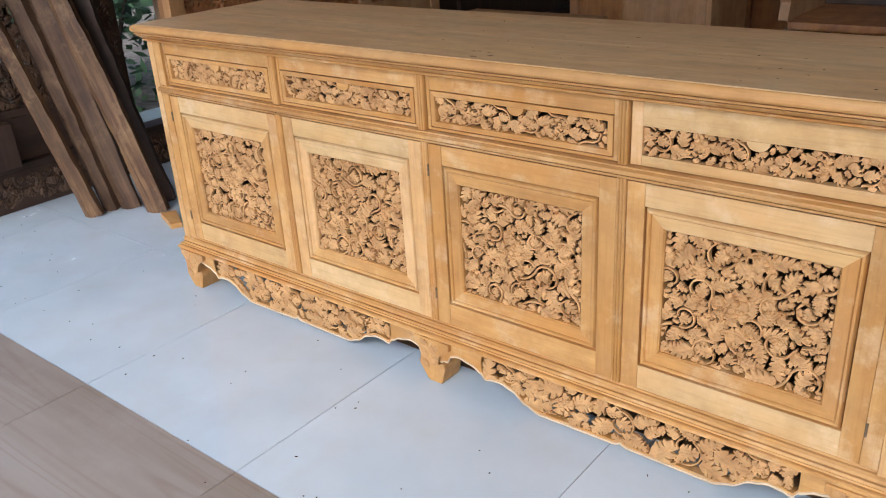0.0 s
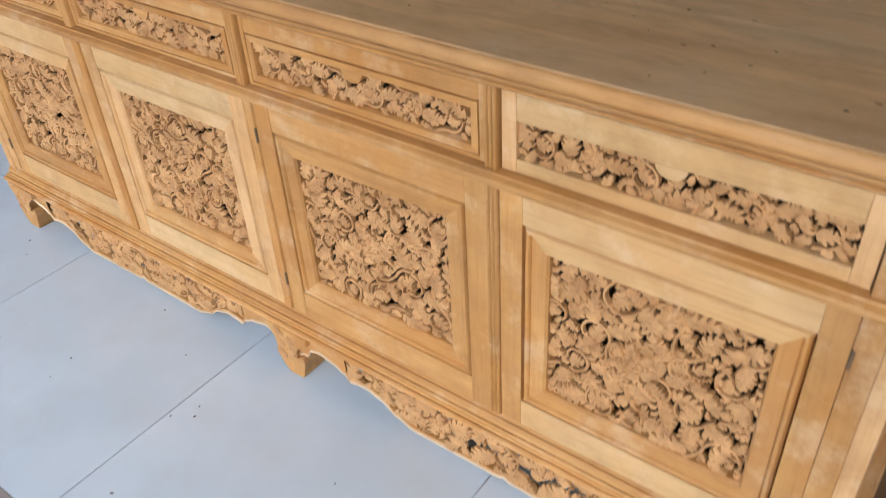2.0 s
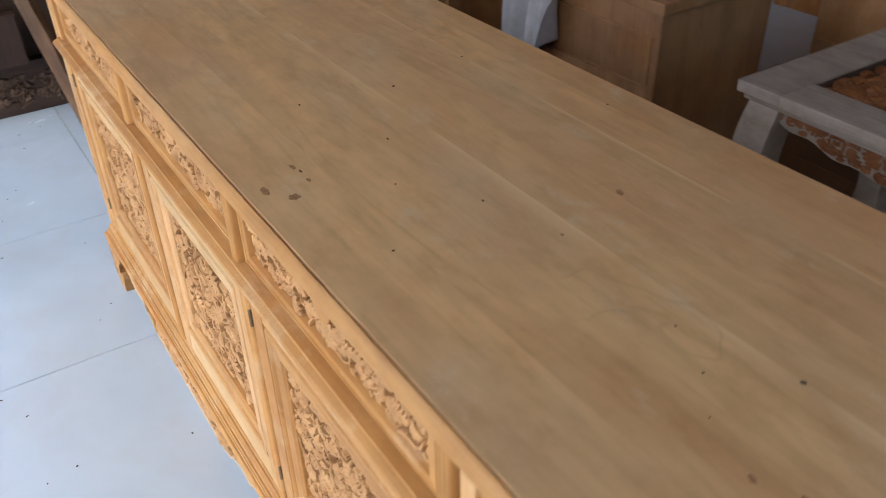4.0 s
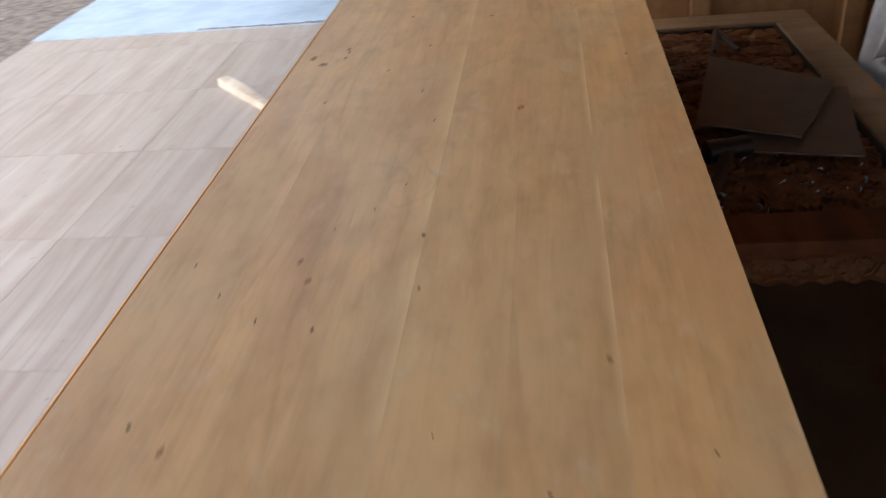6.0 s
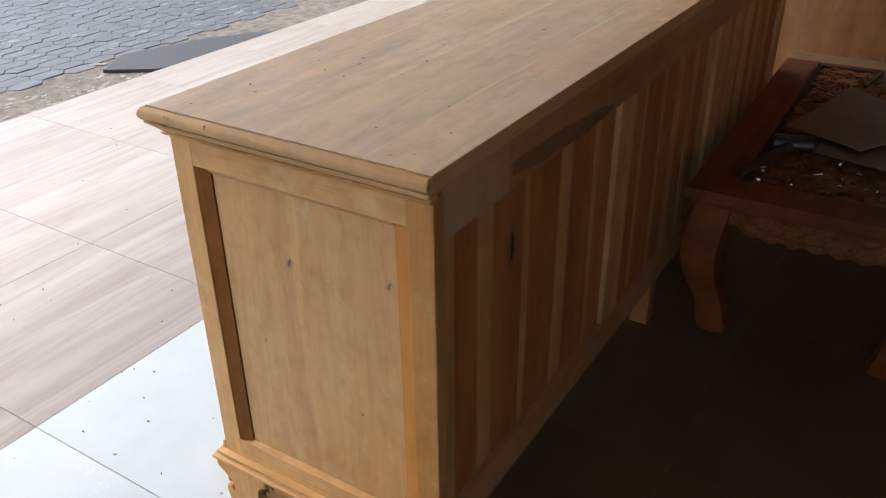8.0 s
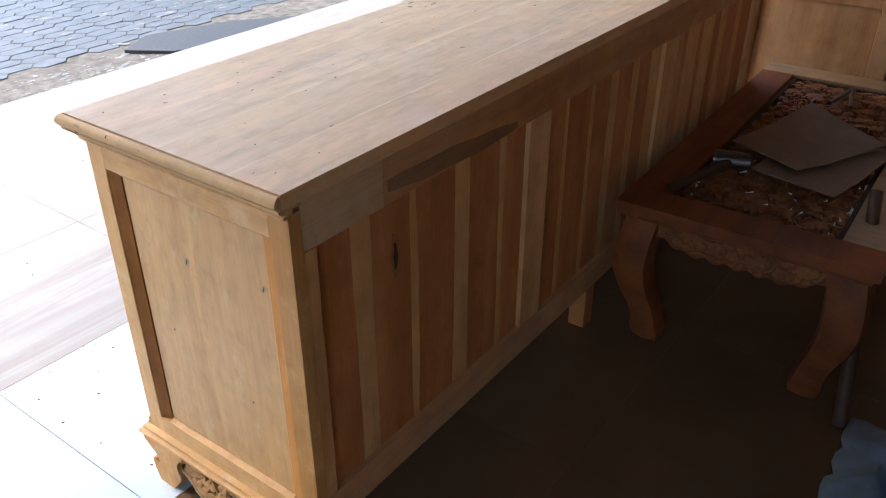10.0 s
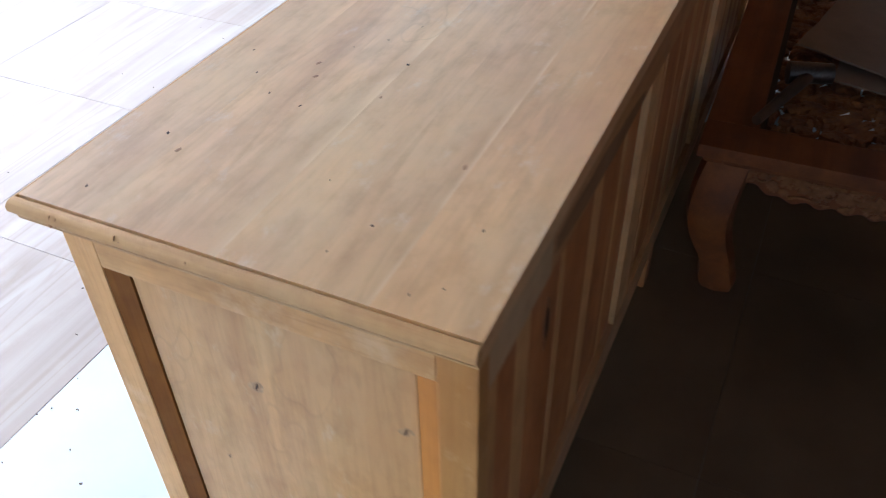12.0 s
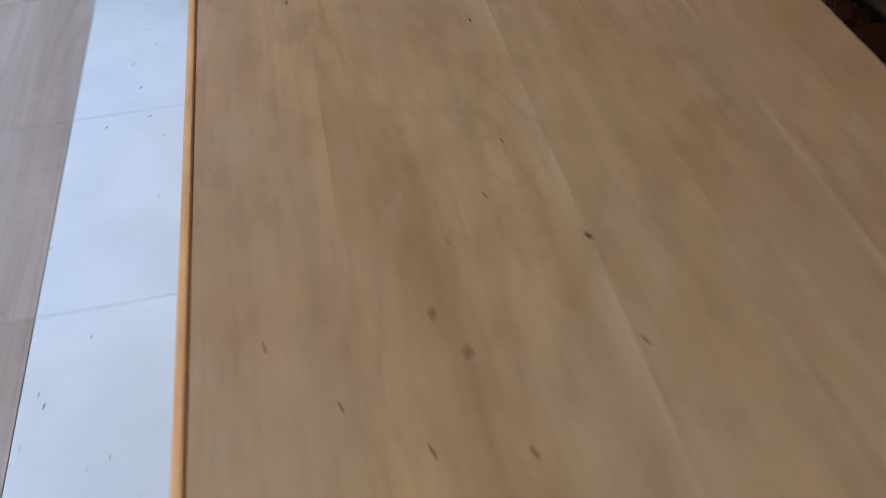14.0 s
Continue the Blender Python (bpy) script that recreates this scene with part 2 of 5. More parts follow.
def tile_mat():
    m, nt, bsdf = nodes_of("white_glazed_tile")
    _, raw, rnd = coords(nt, (1, 1, 1))
    cloud = noise_at(nt, raw, 3.0, 4)
    col = ramp(nt, cloud, [(0.3, (0.50, 0.60, 0.68)), (0.7, (0.59, 0.69, 0.77))])
    dust = ramp(nt, noise_at(nt, raw, 5, 4, 0.6), [(0.5, (0, 0, 0)), (0.8, (0.4, 0.4, 0.4))])
    col = mix(nt, dust, col, (0.50, 0.52, 0.52))
    nt.links.new(col, bsdf.inputs["Base Color"])
    rr = ramp(nt, noise_at(nt, raw, 6, 5, 0.65), [(0.35, (0.07,) * 3), (0.75, (0.3,) * 3)])
    nt.links.new(rr, bsdf.inputs["Roughness"])
    return m


def woodtile_mat():
    m, nt, bsdf = nodes_of("wood_look_tile")
    v, raw, rnd = coords(nt, (0.55, 7, 7), 3.0)
    nz = node(nt, "ShaderNodeTexNoise", Scale=1.5, Detail=4.0, Roughness=0.55, Distortion=0.7)
    nt.links.new(v, nz.inputs["Vector"])
    s = nz.outputs["Fac"]
    col = ramp(nt, s, [(0.3, (0.26, 0.218, 0.182)), (0.5, (0.312, 0.274, 0.242)), (0.7, (0.355, 0.326, 0.303))])
    grow = node(nt, "ShaderNodeTexNoise", Scale=0.9, Detail=1.5, Roughness=0.45, Distortion=0.6)
    nt.links.new(v, grow.inputs["Vector"])
    rings = ramp(nt, grow.outputs["Fac"], [(0.34, (0, 0, 0)), (0.37, (0.3,) * 3), (0.39, (0, 0, 0)), (0.43, (0, 0, 0)), (0.455, (0.35,) * 3), (0.47, (0, 0, 0)), (0.51, (0, 0, 0)), (0.535, (0.3,) * 3), (0.55, (0, 0, 0)), (0.6, (0, 0, 0)), (0.63, (0.3,) * 3), (0.645, (0, 0, 0))])
    col = mix(nt, rings, col, (0.2, 0.135, 0.085))
    v2, _, _ = coords(nt, (1.3, 24, 24), 3.0)
    nl = node(nt, "ShaderNodeTexNoise", Scale=1.1, Detail=3.0, Roughness=0.5, Distortion=0.9)
    nt.links.new(v2, nl.inputs["Vector"])
    line = ramp(nt, nl.outputs["Fac"], [(0.3, (0.68, 0.6, 0.54)), (0.46, (1, 1, 1))])
    col = mix(nt, 0.22, col, line, "MULTIPLY")
    dust = noise_at(nt, raw, 7.0, 5, 0.65)
    col = mix(nt, ramp(nt, dust, [(0.5, (0, 0, 0)), (0.75, (0.35,) * 3)]), col, (0.42, 0.39, 0.37))
    nt.links.new(col, bsdf.inputs["Base Color"])
    nt.links.new(ramp(nt, dust, [(0.35, (0.4,) * 3), (0.7, (0.56,) * 3)]), bsdf.inputs["Roughness"])
    bsdf.inputs["Coat Weight"].default_value, bsdf.inputs["Coat Roughness"].default_value = 0.3, 0.32
    return m


white_tile, wood_tile = tile_mat(), woodtile_mat()
brown_tile = plain("plain_brown_tile", (0.17, 0.1, 0.052), 0.35, grain=4, amount=0.2)
grout = plain("grey_grout", (0.2, 0.185, 0.17), 0.8, grain=120)
speck = plain("dark_knot", (0.05, 0.028, 0.015), 0.8, grain=300)
stainm = plain("brown_stain", (0.36, 0.19, 0.085), 0.6, grain=200)
stain_red = plain("red_brown_knot", (0.3, 0.12, 0.045), 0.55, grain=160)
pale_knot = plain("pale_knot_ring", (0.49, 0.325, 0.16), 0.55, grain=160)
panel_knot = plain("panel_knot", (0.37, 0.225, 0.105), 0.55, grain=160)
hinge_metal = plain("tarnished_brass", (0.2, 0.14, 0.085), 0.5, 0.6, grain=200)
iron = plain("dull_iron", (0.12, 0.1, 0.09), 0.4, 0.9, grain=200)
plaster = plain("painted_plaster", (0.26, 0.23, 0.2), 0.8, grain=6, amount=0.1)
roofing = plain("roof_underside", (0.12, 0.1, 0.08), 0.8, grain=5)
card = plain("grey_cardboard", (0.25, 0.17, 0.115), 0.8, grain=15, amount=0.12)
concrete = plain("rough_concrete", (0.36, 0.33, 0.3), 0.9, grain=25, amount=0.35)
sand = plain("sandy_earth", (0.13, 0.112, 0.095), 0.95, grain=18, amount=0.45)
rubber = plain("dark_rubber_mat", (0.035, 0.037, 0.042), 0.6, grain=60, amount=0.3)
cloth_mat = plain("white_cotton_cloth", (0.52, 0.52, 0.53), 0.9, grain=30, amount=0.1)
blue_mat = plain("blue_plastic_sheet", (0.35, 0.5, 0.68), 0.4, grain=14, amount=0.25)
leaf_mat = plain("garden_leaf", (0.05, 0.1, 0.04), 0.6, grain=9, amount=0.5)
paver_mat = plain("paving_block", (0.078, 0.084, 0.094), 0.5, grain=14, amount=0.35)


# ---- building helpers ----
def part(name, bm, material, parent=None, label="", bevel=0.0, smooth=0.0):
    if bevel:
        bmesh.ops.bevel(bm, geom=bm.edges[:], offset=bevel, segments=2, affect="EDGES", profile=0.6, clamp_overlap=True)
    bmesh.ops.recalc_face_normals(bm, faces=bm.faces[:])
    me = bpy.data.meshes.new(name)
    bm.to_mesh(me)
    bm.free()
    return mesh_part(name, me, material, parent, label, smooth)


def mesh_part(name, me, material, parent=None, label="", smooth=0.0):
    if not me.materials:
        me.materials.append(material)
    if smooth:
        me.polygons.foreach_set("use_smooth", [True] * len(me.polygons))
        me.set_sharp_from_angle(angle=radians(smooth))
    ob = new(name, me)
    if parent is not None:
        ob.parent = parent
    if label:
        tagged(ob, label)
    return ob


def thing(name, at, label, category, group="", kind="", rz=0.0):
    ob = new(name)
    ob.empty_display_size = 0.1
    ob.matrix_world = pose(*at, 0, 0, rz)
    return tagged(ob, label, category, group, kind)


def box(x0, x1, y0, y1, z0, z1, bm=None):
    bm = bm or bmesh.new()
    v = [bm.verts.new((x, y, z)) for x in (x0, x1) for y in (y0, y1) for z in (z0, z1)]
    for f in ((0, 1, 3, 2), (4, 6, 7, 5), (0, 4, 5, 1), (2, 3, 7, 6), (0, 2, 6, 4), (1, 5, 7, 3)):
        bm.faces.new([v[i] for i in f])
    return bm


def prism(points, lo, hi, axis="y", bm=None):
    """A closed outline extruded from lo to hi along an axis; the outline lies in the other two."""
    bm = bm or bmesh.new()
    place = {"y": lambda a, b, c: (a, c, b), "x": lambda a, b, c: (c, a, b), "z": lambda a, b, c: (a, b, c)}[axis]
    a = [bm.verts.new(place(p, q, lo)) for p, q in points]
    b = [bm.verts.new(place(p, q, hi)) for p, q in points]
    bm.faces.new(a)
    bm.faces.new(b[::-1])
    n = len(points)
    for i in range(n):
        bm.faces.new((a[i], a[(i + 1) % n], b[(i + 1) % n], b[i]))
    return bm


def mitred(points, rings, bm=None):
    """A moulding: a profile of (out, height) pairs carried round a ring of corner functions out -> (x, y)."""
    bm = bm or bmesh.new()
    rows = [[bm.verts.new((*corner(o), h)) for o, h in points] for corner in rings]
    for a, b in zip(rows, rows[1:]):
        for i in range(len(points) - 1):
            bm.faces.new((a[i], b[i], b[i + 1], a[i + 1]))
    return bm


# ---- carving ----
class Carving:
    """Pierced acanthus carving in the plane (u, v), raised towards h: leaves, stems and flowers cut into one board."""

    def __init__(self, u0, u1, v0, v1, seed, floor=None, size=1.0, thick=0.010, cell=0.0013):
        self.r = random.Random(seed)
        self.box, self.floor, self.size, self.thick, self.cell = (u0, u1, v0, v1), floor, size, thick, cell
        self.nu, self.nv = max(4, round((u1 - u0) / cell)) + 1, max(4, round((v1 - v0) / cell)) + 1
        self.U, self.W = np.meshgrid(np.linspace(u0, u1, self.nu), np.linspace(v0, v1, self.nv), indexing="ij")
        self.D = np.full((self.nu, self.nv), -1.0)      # distance inside the wood, negative in the holes
        self.H = np.full((self.nu, self.nv), -1.0)      # height of the cut surface
        self.void = np.zeros((self.nu, self.nv), bool)
        if floor:
            self.void |= self.W < np.vectorize(floor)(self.U)
        self.slit = 0.0011 * size

    def window(self, pts, pad):
        u0, u1, v0, v1 = self.box
        lo, hi = pts.min(0) - pad, pts.max(0) + pad
        i0, i1 = max(0, int((lo[0] - u0) / self.cell)), min(self.nu, int((hi[0] - u0) / self.cell) + 2)
        j0, j1 = max(0, int((lo[1] - v0) / self.cell)), min(self.nv, int((hi[1] - v0) / self.cell) + 2)
        if i1 - i0 < 2 or j1 - j0 < 2:
            return None
        return slice(i0, i1), slice(j0, j1)

    def segments(self, w, a, b):
        """Distance from each node of a window to the nearest of the segments a-b, and which one that is."""
        pu, pv = self.U[w][..., None], self.W[w][..., None]
        du, dv = b[:, 0] - a[:, 0], b[:, 1] - a[:, 1]
        t = np.clip(((pu - a[:, 0]) * du + (pv - a[:, 1]) * dv) / (du * du + dv * dv + 1e-12), 0, 1)
        d = np.hypot(pu - a[:, 0] - t * du, pv - a[:, 1] - t * dv)
        k = d.argmin(-1)
        return np.take_along_axis(d, k[..., None], -1)[..., 0], k

    def stamp(self, w, d, h, base, cut=0.0):
        """Cut an element into the board: its surface where d > 0, a fine sunk line round it, now and then a pierced slit."""
        D, H = self.D[w], self.H[w]
        ring = (d <= 0) & (d > -self.slit) & (D > 0)
        H[ring] = np.minimum(H[ring], base - 0.0035 * self.size)
        inside = d > 0
        H[inside] = h[inside]
        np.maximum(D, d, out=D)
        if self.r.random() < cut:
            gap = 0.0034 * self.size
            np.minimum(D, np.where(d <= 0, np.abs(d + gap / 2) - gap / 2, 1.0), out=D)

    def leaf(self, u, v, ang, length, width, base, lobes=3, bend=0.0):
        """An acanthus leaf from its stalk at (u, v): rounded lobes swept forward, a sunk midrib and side veins."""
        n = 16
        sp, an = [(u, v)], [ang]
        for i in range(n):
            sp.append((sp[-1][0] + math.cos(an[-1]) * length / n, sp[-1][1] + math.sin(an[-1]) * length / n))
            an.append(an[-1] + bend / n)
        sp, an = np.array(sp), np.array(an)

        def spine(t):
            t = min(max(t, 0.0), 1.0) * n
            i = min(n - 1, int(t))
            f = t - i
            return sp[i] * (1 - f) + sp[i + 1] * f, an[i]

        sides, tips = {1: [], -1: []}, []
        for side in (1, -1):
            for k in range(lobes):
                t0, t1 = 0.06 + 0.84 * k / lobes, 0.06 + 0.84 * (k + 1) / lobes
                full = math.sin(math.pi * min(1.0, 0.2 + 0.72 * (t0 + t1) / 2)) * self.r.uniform(0.9, 1.1)
                for f, x in ((0.0, 0.42), (0.3, 0.8), (0.7, 1.1), (1.08, 1.2), (1.2, 1.0), (1.02, 0.68)):
                    p, a = spine(t0 + (t1 - t0) * f)
                    q = width * full * x
                    sides[side].append((p[0] - math.sin(a) * q * side, p[1] + math.cos(a) * q * side))
                p, a = spine((t0 + t1) / 2 - 0.12)
                tips.append((p, np.array(sides[side][-3])))
        end, a = spine(1.0)
        tip = (end[0] + math.cos(a) * length * 0.05, end[1] + math.sin(a) * length * 0.05)
        outline = np.array([(u, v)] + sides[1] + [tip] + sides[-1][::-1])
        w = self.window(outline, 0.006 * self.size)
        if w is None:
            return
        nxt = np.roll(outline, -1, 0)
        d, _ = self.segments(w, outline, nxt)
        pu, pv = self.U[w], self.W[w]
        inside = np.zeros(pu.shape, bool)
        for (ax, ay), (bx, by) in zip(outline, nxt):
            cross = (ay > pv) != (by > pv)
            if by != ay:
                inside ^= cross & (pu < (bx - ax) * (pv - ay) / (by - ay) + ax)
        d = np.where(inside, d, -d)
        mid, _ = self.segments(w, sp[:-1], sp[1:])
        vein, _ = self.segments(w, np.array([p for p, _ in tips]), np.array([q for _, q in tips]))
        S, t = self.size, ((pu - u) * math.cos(ang) + (pv - v) * math.sin(ang)) / length
        across = (pv - v) * math.cos(ang) - (pu - u) * math.sin(ang)
        h = base + 0.0022 * S * (1 - np.exp(-np.maximum(d, 0) / (0.0016 * S))) + 0.003 * S * np.sin(np.clip(t, 0, 1) * 3.0) + self.r.uniform(-0.22, 0.22) * across
        h -= 0.0022 * S * np.exp(-(mid / (0.0013 * S)) ** 2) + 0.0013 * S * np.exp(-(vein / (0.0011 * S)) ** 2)
        self.stamp(w, d, h, base, 0.2)

    def vine(self, pts, r0, r1, base):
        pts = np.array(pts)
        w = self.window(pts, max(r0, r1) + 0.005 * self.size)
        if w is None:
            return
        dist, k = self.segments(w, pts[:-1], pts[1:])
        r = r0 + (r1 - r0) * k / max(1, len(pts) - 2)
        d = r - dist
        h = base + 0.8 * np.sqrt(np.maximum(r * r - dist * dist, 0))
        self.stamp(w, d, h, base, 0.25)

    def taken(self, u, v):
        i, j = round((u - self.box[0]) / self.cell), round((v - self.box[2]) / self.cell)
        return not (0 <= i < self.nu and 0 <= j < self.nv) or self.void[i, j] or self.D[i, j] > -0.6 * self.slit

    def fits(self, u, v, a, length, width, bend, most=1):
        """Whether a leaf would lie on free ground, but for its stalk."""
        bad = 0
        for i in range(1, 6):
            t = i / 5
            u, v, a = u + math.cos(a) * length / 5, v + math.sin(a) * length / 5, a + bend / 5
            w = width * 0.8 * math.sin(math.pi * (0.15 + 0.8 * t))
            for s in (-1, 0, 1):
                if self.taken(u - math.sin(a) * w * s, v + math.cos(a) * w * s):
                    bad += 1
                    if bad > most:
                        return False
        return True

    def scroll(self, cu, cv, R, turn, start, turns=0.78):
        """A stem curling round a broad leaf, with leaves springing outwards from it."""
        S, r = self.size, self.r
        pts = []
        for i in range(30):
            t = i / 29
            rad = R * (1 - 0.5 * t ** 1.6)
            a = start + turn * turns * 2 * math.pi * t
            pts.append((cu + rad * math.cos(a), cv + rad * math.sin(a)))
        (u, v), h = pts[0], start - turn * math.pi / 2
        for i in range(10):
            u, v, h = u + R * 0.17 * math.cos(h), v + R * 0.17 * math.sin(h), h + turn * 0.1
            pts.insert(0, (u, v))
        for i in (2, 8, 14, 20, 26, 31):
            u, v = pts[i]
            a = math.atan2(v - cv, u - cu) + turn * r.uniform(0.4, 0.9)
            for q in (2.0, 1.6, 1.25, 0.9):
                u1, v1 = u + 0.004 * math.cos(a), v + 0.004 * math.sin(a)
                if self.fits(u1, v1, a, R * q, R * q * 0.26, -turn * 1.1, 3):
                    self.leaf(u, v, a, R * q, R * q * 0.28, r.uniform(-0.003, 0.001) * S, 5 if q > 1.5 else 4, -turn * 1.1)
                    break
        u, v = pts[-1]
        a = math.atan2(cv - v, cu - u) - turn * 0.45
        self.leaf(u, v, a, R * 1.3, R * 0.46, r.uniform(-0.002, 0.001) * S, 4, turn * 0.7)
        self.vine(pts, 0.0021 * S, 0.0014 * S, r.uniform(0.0, 0.003) * S)

    def flower(self, u, v, R, petals=6):
        a0 = self.r.uniform(0, 6)
        for k in range(petals):
            a = a0 + k * 2 * math.pi / petals
            self.leaf(u + 0.1 * R * math.cos(a), v + 0.1 * R * math.sin(a), a, R, R * 0.42, 0.001 * self.size, 2)
        for k in range(petals):
            a = a0 + (k + 0.5) * 2 * math.pi / petals
            self.leaf(u, v, a, R * 0.5, R * 0.2, 0.0025 * self.size, 2)
        ring = [(u + 0.1 * R * math.cos(i), v + 0.1 * R * math.sin(i)) for i in np.linspace(0, 2 * math.pi, 9)]
        self.vine(ring, 0.12 * R, 0.12 * R, 0.003 * self.size)

    def fill(self, share=0.9, big=0.05, tries=500, small=0.014):
        """Lay leaves on the free ground, large ones first, leaving ragged holes between them."""
        sizes = [big, big * 0.75, big * 0.55, big * 0.4, small]
        misses, k = 0, 0
        area = (~self.void).sum()
        for _ in range(tries):
            free = np.argwhere((self.D < -0.6 * self.slit) & ~self.void)
            if len(free) < area * (1 - share) or k >= len(sizes):
                break
            L, placed = sizes[k], False
            for _ in range(8):
                i, j = free[self.r.randrange(len(free))]
                u, v, a = self.U[i, j], self.W[i, j], self.r.uniform(0, 6.28)
                bend = self.r.choice((-1, 1)) * self.r.uniform(0.5, 1.5)
                u, v = u - math.cos(a) * L * 0.5, v - math.sin(a) * L * 0.5
                if self.fits(u, v, a, L, L * 0.27, bend, 3):
                    self.leaf(u, v, a, L, L * 0.29, self.r.uniform(-0.004, 0.0) * self.size, 4 if L > big * 0.9 else 3, bend)
                    placed = True
                    break
            misses = 0 if placed else misses + 1
            if misses > 5:
                misses, k = 0, k + 1

    def mesh(self, place):
        """The mesh, with place(u, v, h) -> (x, y, z): the cut surface, its outline drawn smooth, and the walls of the holes."""
        D, H = self.D.copy(), self.H.copy()
        if self.floor:
            D = np.minimum(D, self.W - np.vectorize(self.floor)(self.U))
        ok = H > -0.5
        for _ in range(2):
            wide, near = np.zeros(H.shape), np.zeros(H.shape)
            for di in (-1, 0, 1):
                for dj in (-1, 0, 1):
                    src = np.roll(np.roll(ok, di, 0), dj, 1)
                    wide += np.where(src, np.roll(np.roll(H, di, 0), dj, 1), 0)
                    near += src
            mean = wide / np.maximum(near, 1)
            H = np.where(ok, 0.6 * H + 0.4 * mean, np.where(near > 0, mean, H))
            ok |= near > 0
        mean = (D[:-1, :-1] + D[1:, :-1] + D[:-1, 1:] + D[1:, 1:]) / 4
        good = ok[:-1, :-1] & ok[1:, :-1] & ok[:-1, 1:] & ok[1:, 1:]
        on = (mean > 0) & good
        gu, gv = np.gradient(D, self.cell)
        g2 = gu * gu + gv * gv + 1e-3
        pad = np.zeros((self.nu + 1, self.nv + 1), bool)
        pad[1:-1, 1:-1] = on
        held = pad[:-1, :-1].astype(int) + pad[1:, :-1] + pad[:-1, 1:] + pad[1:, 1:]
        rim = (held > 0) & (held < 4)
        rim[0], rim[-1], rim[:, 0], rim[:, -1] = False, False, False, False
        most = 0.8 * self.cell
        U = np.where(rim, self.U - np.clip(gu * D / g2, -most, most), self.U)
        W = np.where(rim, self.W - np.clip(gv * D / g2, -most, most), self.W)
        used = held > 0
        index = np.full(used.shape, -1)
        index[used] = np.arange(used.sum())
        verts = [place(*p) for p in zip(U[used].tolist(), W[used].tolist(), H[used].tolist())]
        ci, cj = np.nonzero(on)
        faces = np.stack([index[ci, cj], index[ci + 1, cj], index[ci + 1, cj + 1], index[ci, cj + 1]], 1).tolist()
        foot = {}

        def under(i, j):
            if (i, j) not in foot:
                foot[i, j] = len(verts)
                verts.append(place(float(U[i, j]), float(W[i, j]), -self.thick))
            return foot[i, j]

        for (di, dj), (a, b) in (((-1, 0), ((0, 1), (0, 0))), ((1, 0), ((1, 0), (1, 1))), ((0, -1), ((0, 0), (1, 0))), ((0, 1), ((1, 1), (0, 1)))):
            edge = on & ~pad[1 + di:self.nu + di, 1 + dj:self.nv + dj]
            for i, j in np.argwhere(edge).tolist():
                p, q = (i + a[0], j + a[1]), (i + b[0], j + b[1])
                faces.append((int(index[q]), int(index[p]), under(*p), under(*q)))
        me = bpy.data.meshes.new("carving")
        me.from_pydata(verts, [], faces)
        return me


def door_carving(w, h, seed):
    c = Carving(-w / 2, w / 2, -h / 2, h / 2, seed, size=1.1, thick=0.006)
    r = c.r
    for i in range(5):
        for j in range(4):
            u = (i - 2 + (0.14 if j % 2 else -0.14)) * w / 5 + r.uniform(-0.012, 0.012)
            v = (j - 1.5) * h / 4 + r.uniform(-0.012, 0.012)
            if (i + 2 * j) % 3:
                c.scroll(u, v, r.uniform(0.02, 0.03), 1 if (i + j) % 2 else -1, r.uniform(0, 6.28))
    c.flower(-0.02, 0.0, 0.03)
    c.fill(0.92, 0.055, 300, 0.014)
    return c


def strip_carving(w, h, seed, floor=None, size=0.8, share=0.88, notch=True, cell=0.0013):
    """A running vine that swings up and down, with a leaf or a flower in each bay."""
    c = Carving(-w / 2, w / 2, -h / 2, h / 2, seed, floor, size=size, thick=0.006, cell=cell)
    r = c.r
    if notch:
        c.void |= (c.U ** 2 + (c.W - h / 2) ** 2) < 0.019 ** 2
    bays = max(2, round(w / (h * 1.3)))
    for k in range(bays):
        u = -w / 2 + (k + 0.5) * w / bays
        lo = floor(u) if floor else -h / 2
        v, R = (lo + h / 2) / 2, (h / 2 - lo) * 0.36
        if R < 0.009:
            continue
        c.scroll(u, v, R, 1 if k % 2 else -1, (1 if k % 2 else -1) * -0.5 * math.pi + r.uniform(-0.4, 0.4))
        if k % 3 == 1:
            c.flower(u + r.uniform(-0.004, 0.004), v, R * 0.85, 6)
    c.fill(share, h * 0.7, 300, h * 0.25)
    return c


chalk_wood = wood("limewashed_batten", (0.62, 0.58, 0.5), (0.52, 0.46, 0.37), (0.4, 0.31, 0.2), "x", rough=0.7, vary=0.1)


# ---- the setting ----
JX, JY, T = -0.13, -0.545, 0.6          # a joint each way, and the tile's pitch
FLOOR_X0, FLOOR_X1, FLOOR_Y0, FLOOR_Y1 = -2.74, 3.17, -2.36, 4.5

floor = part("floor", box(FLOOR_X0, FLOOR_X1, FLOOR_Y0, FLOOR_Y1, -0.2, -0.003), grout)
tagged(floor, "grey grout bed under white and wood-look floor tiles", "floor", kind="structure")
ground = part("ground", box(-400, 400, -400, 400, -0.5, -0.1005), sand)
tagged(ground, "bare sandy earth round the open workshop", "ground", kind="structure")
# assumed roof, out of view; its edge limits how much sky gets in
ceiling = part("ceiling", box(-2.9, 3.3, -2.8, 4.6, 3.4, 3.5), roofing)
tagged(ceiling, "assumed brown roof out of view, shading the workshop", "ceiling", kind="structure")
# assumed back wall, added so that no daylight comes from behind
wall_back = part("wall_back", box(-2.9, 3.3, 4.5, 4.6, -0.2, 3.4), plaster)
tagged(wall_back, "assumed plaster back wall, added to keep daylight out", "wall", kind="structure")
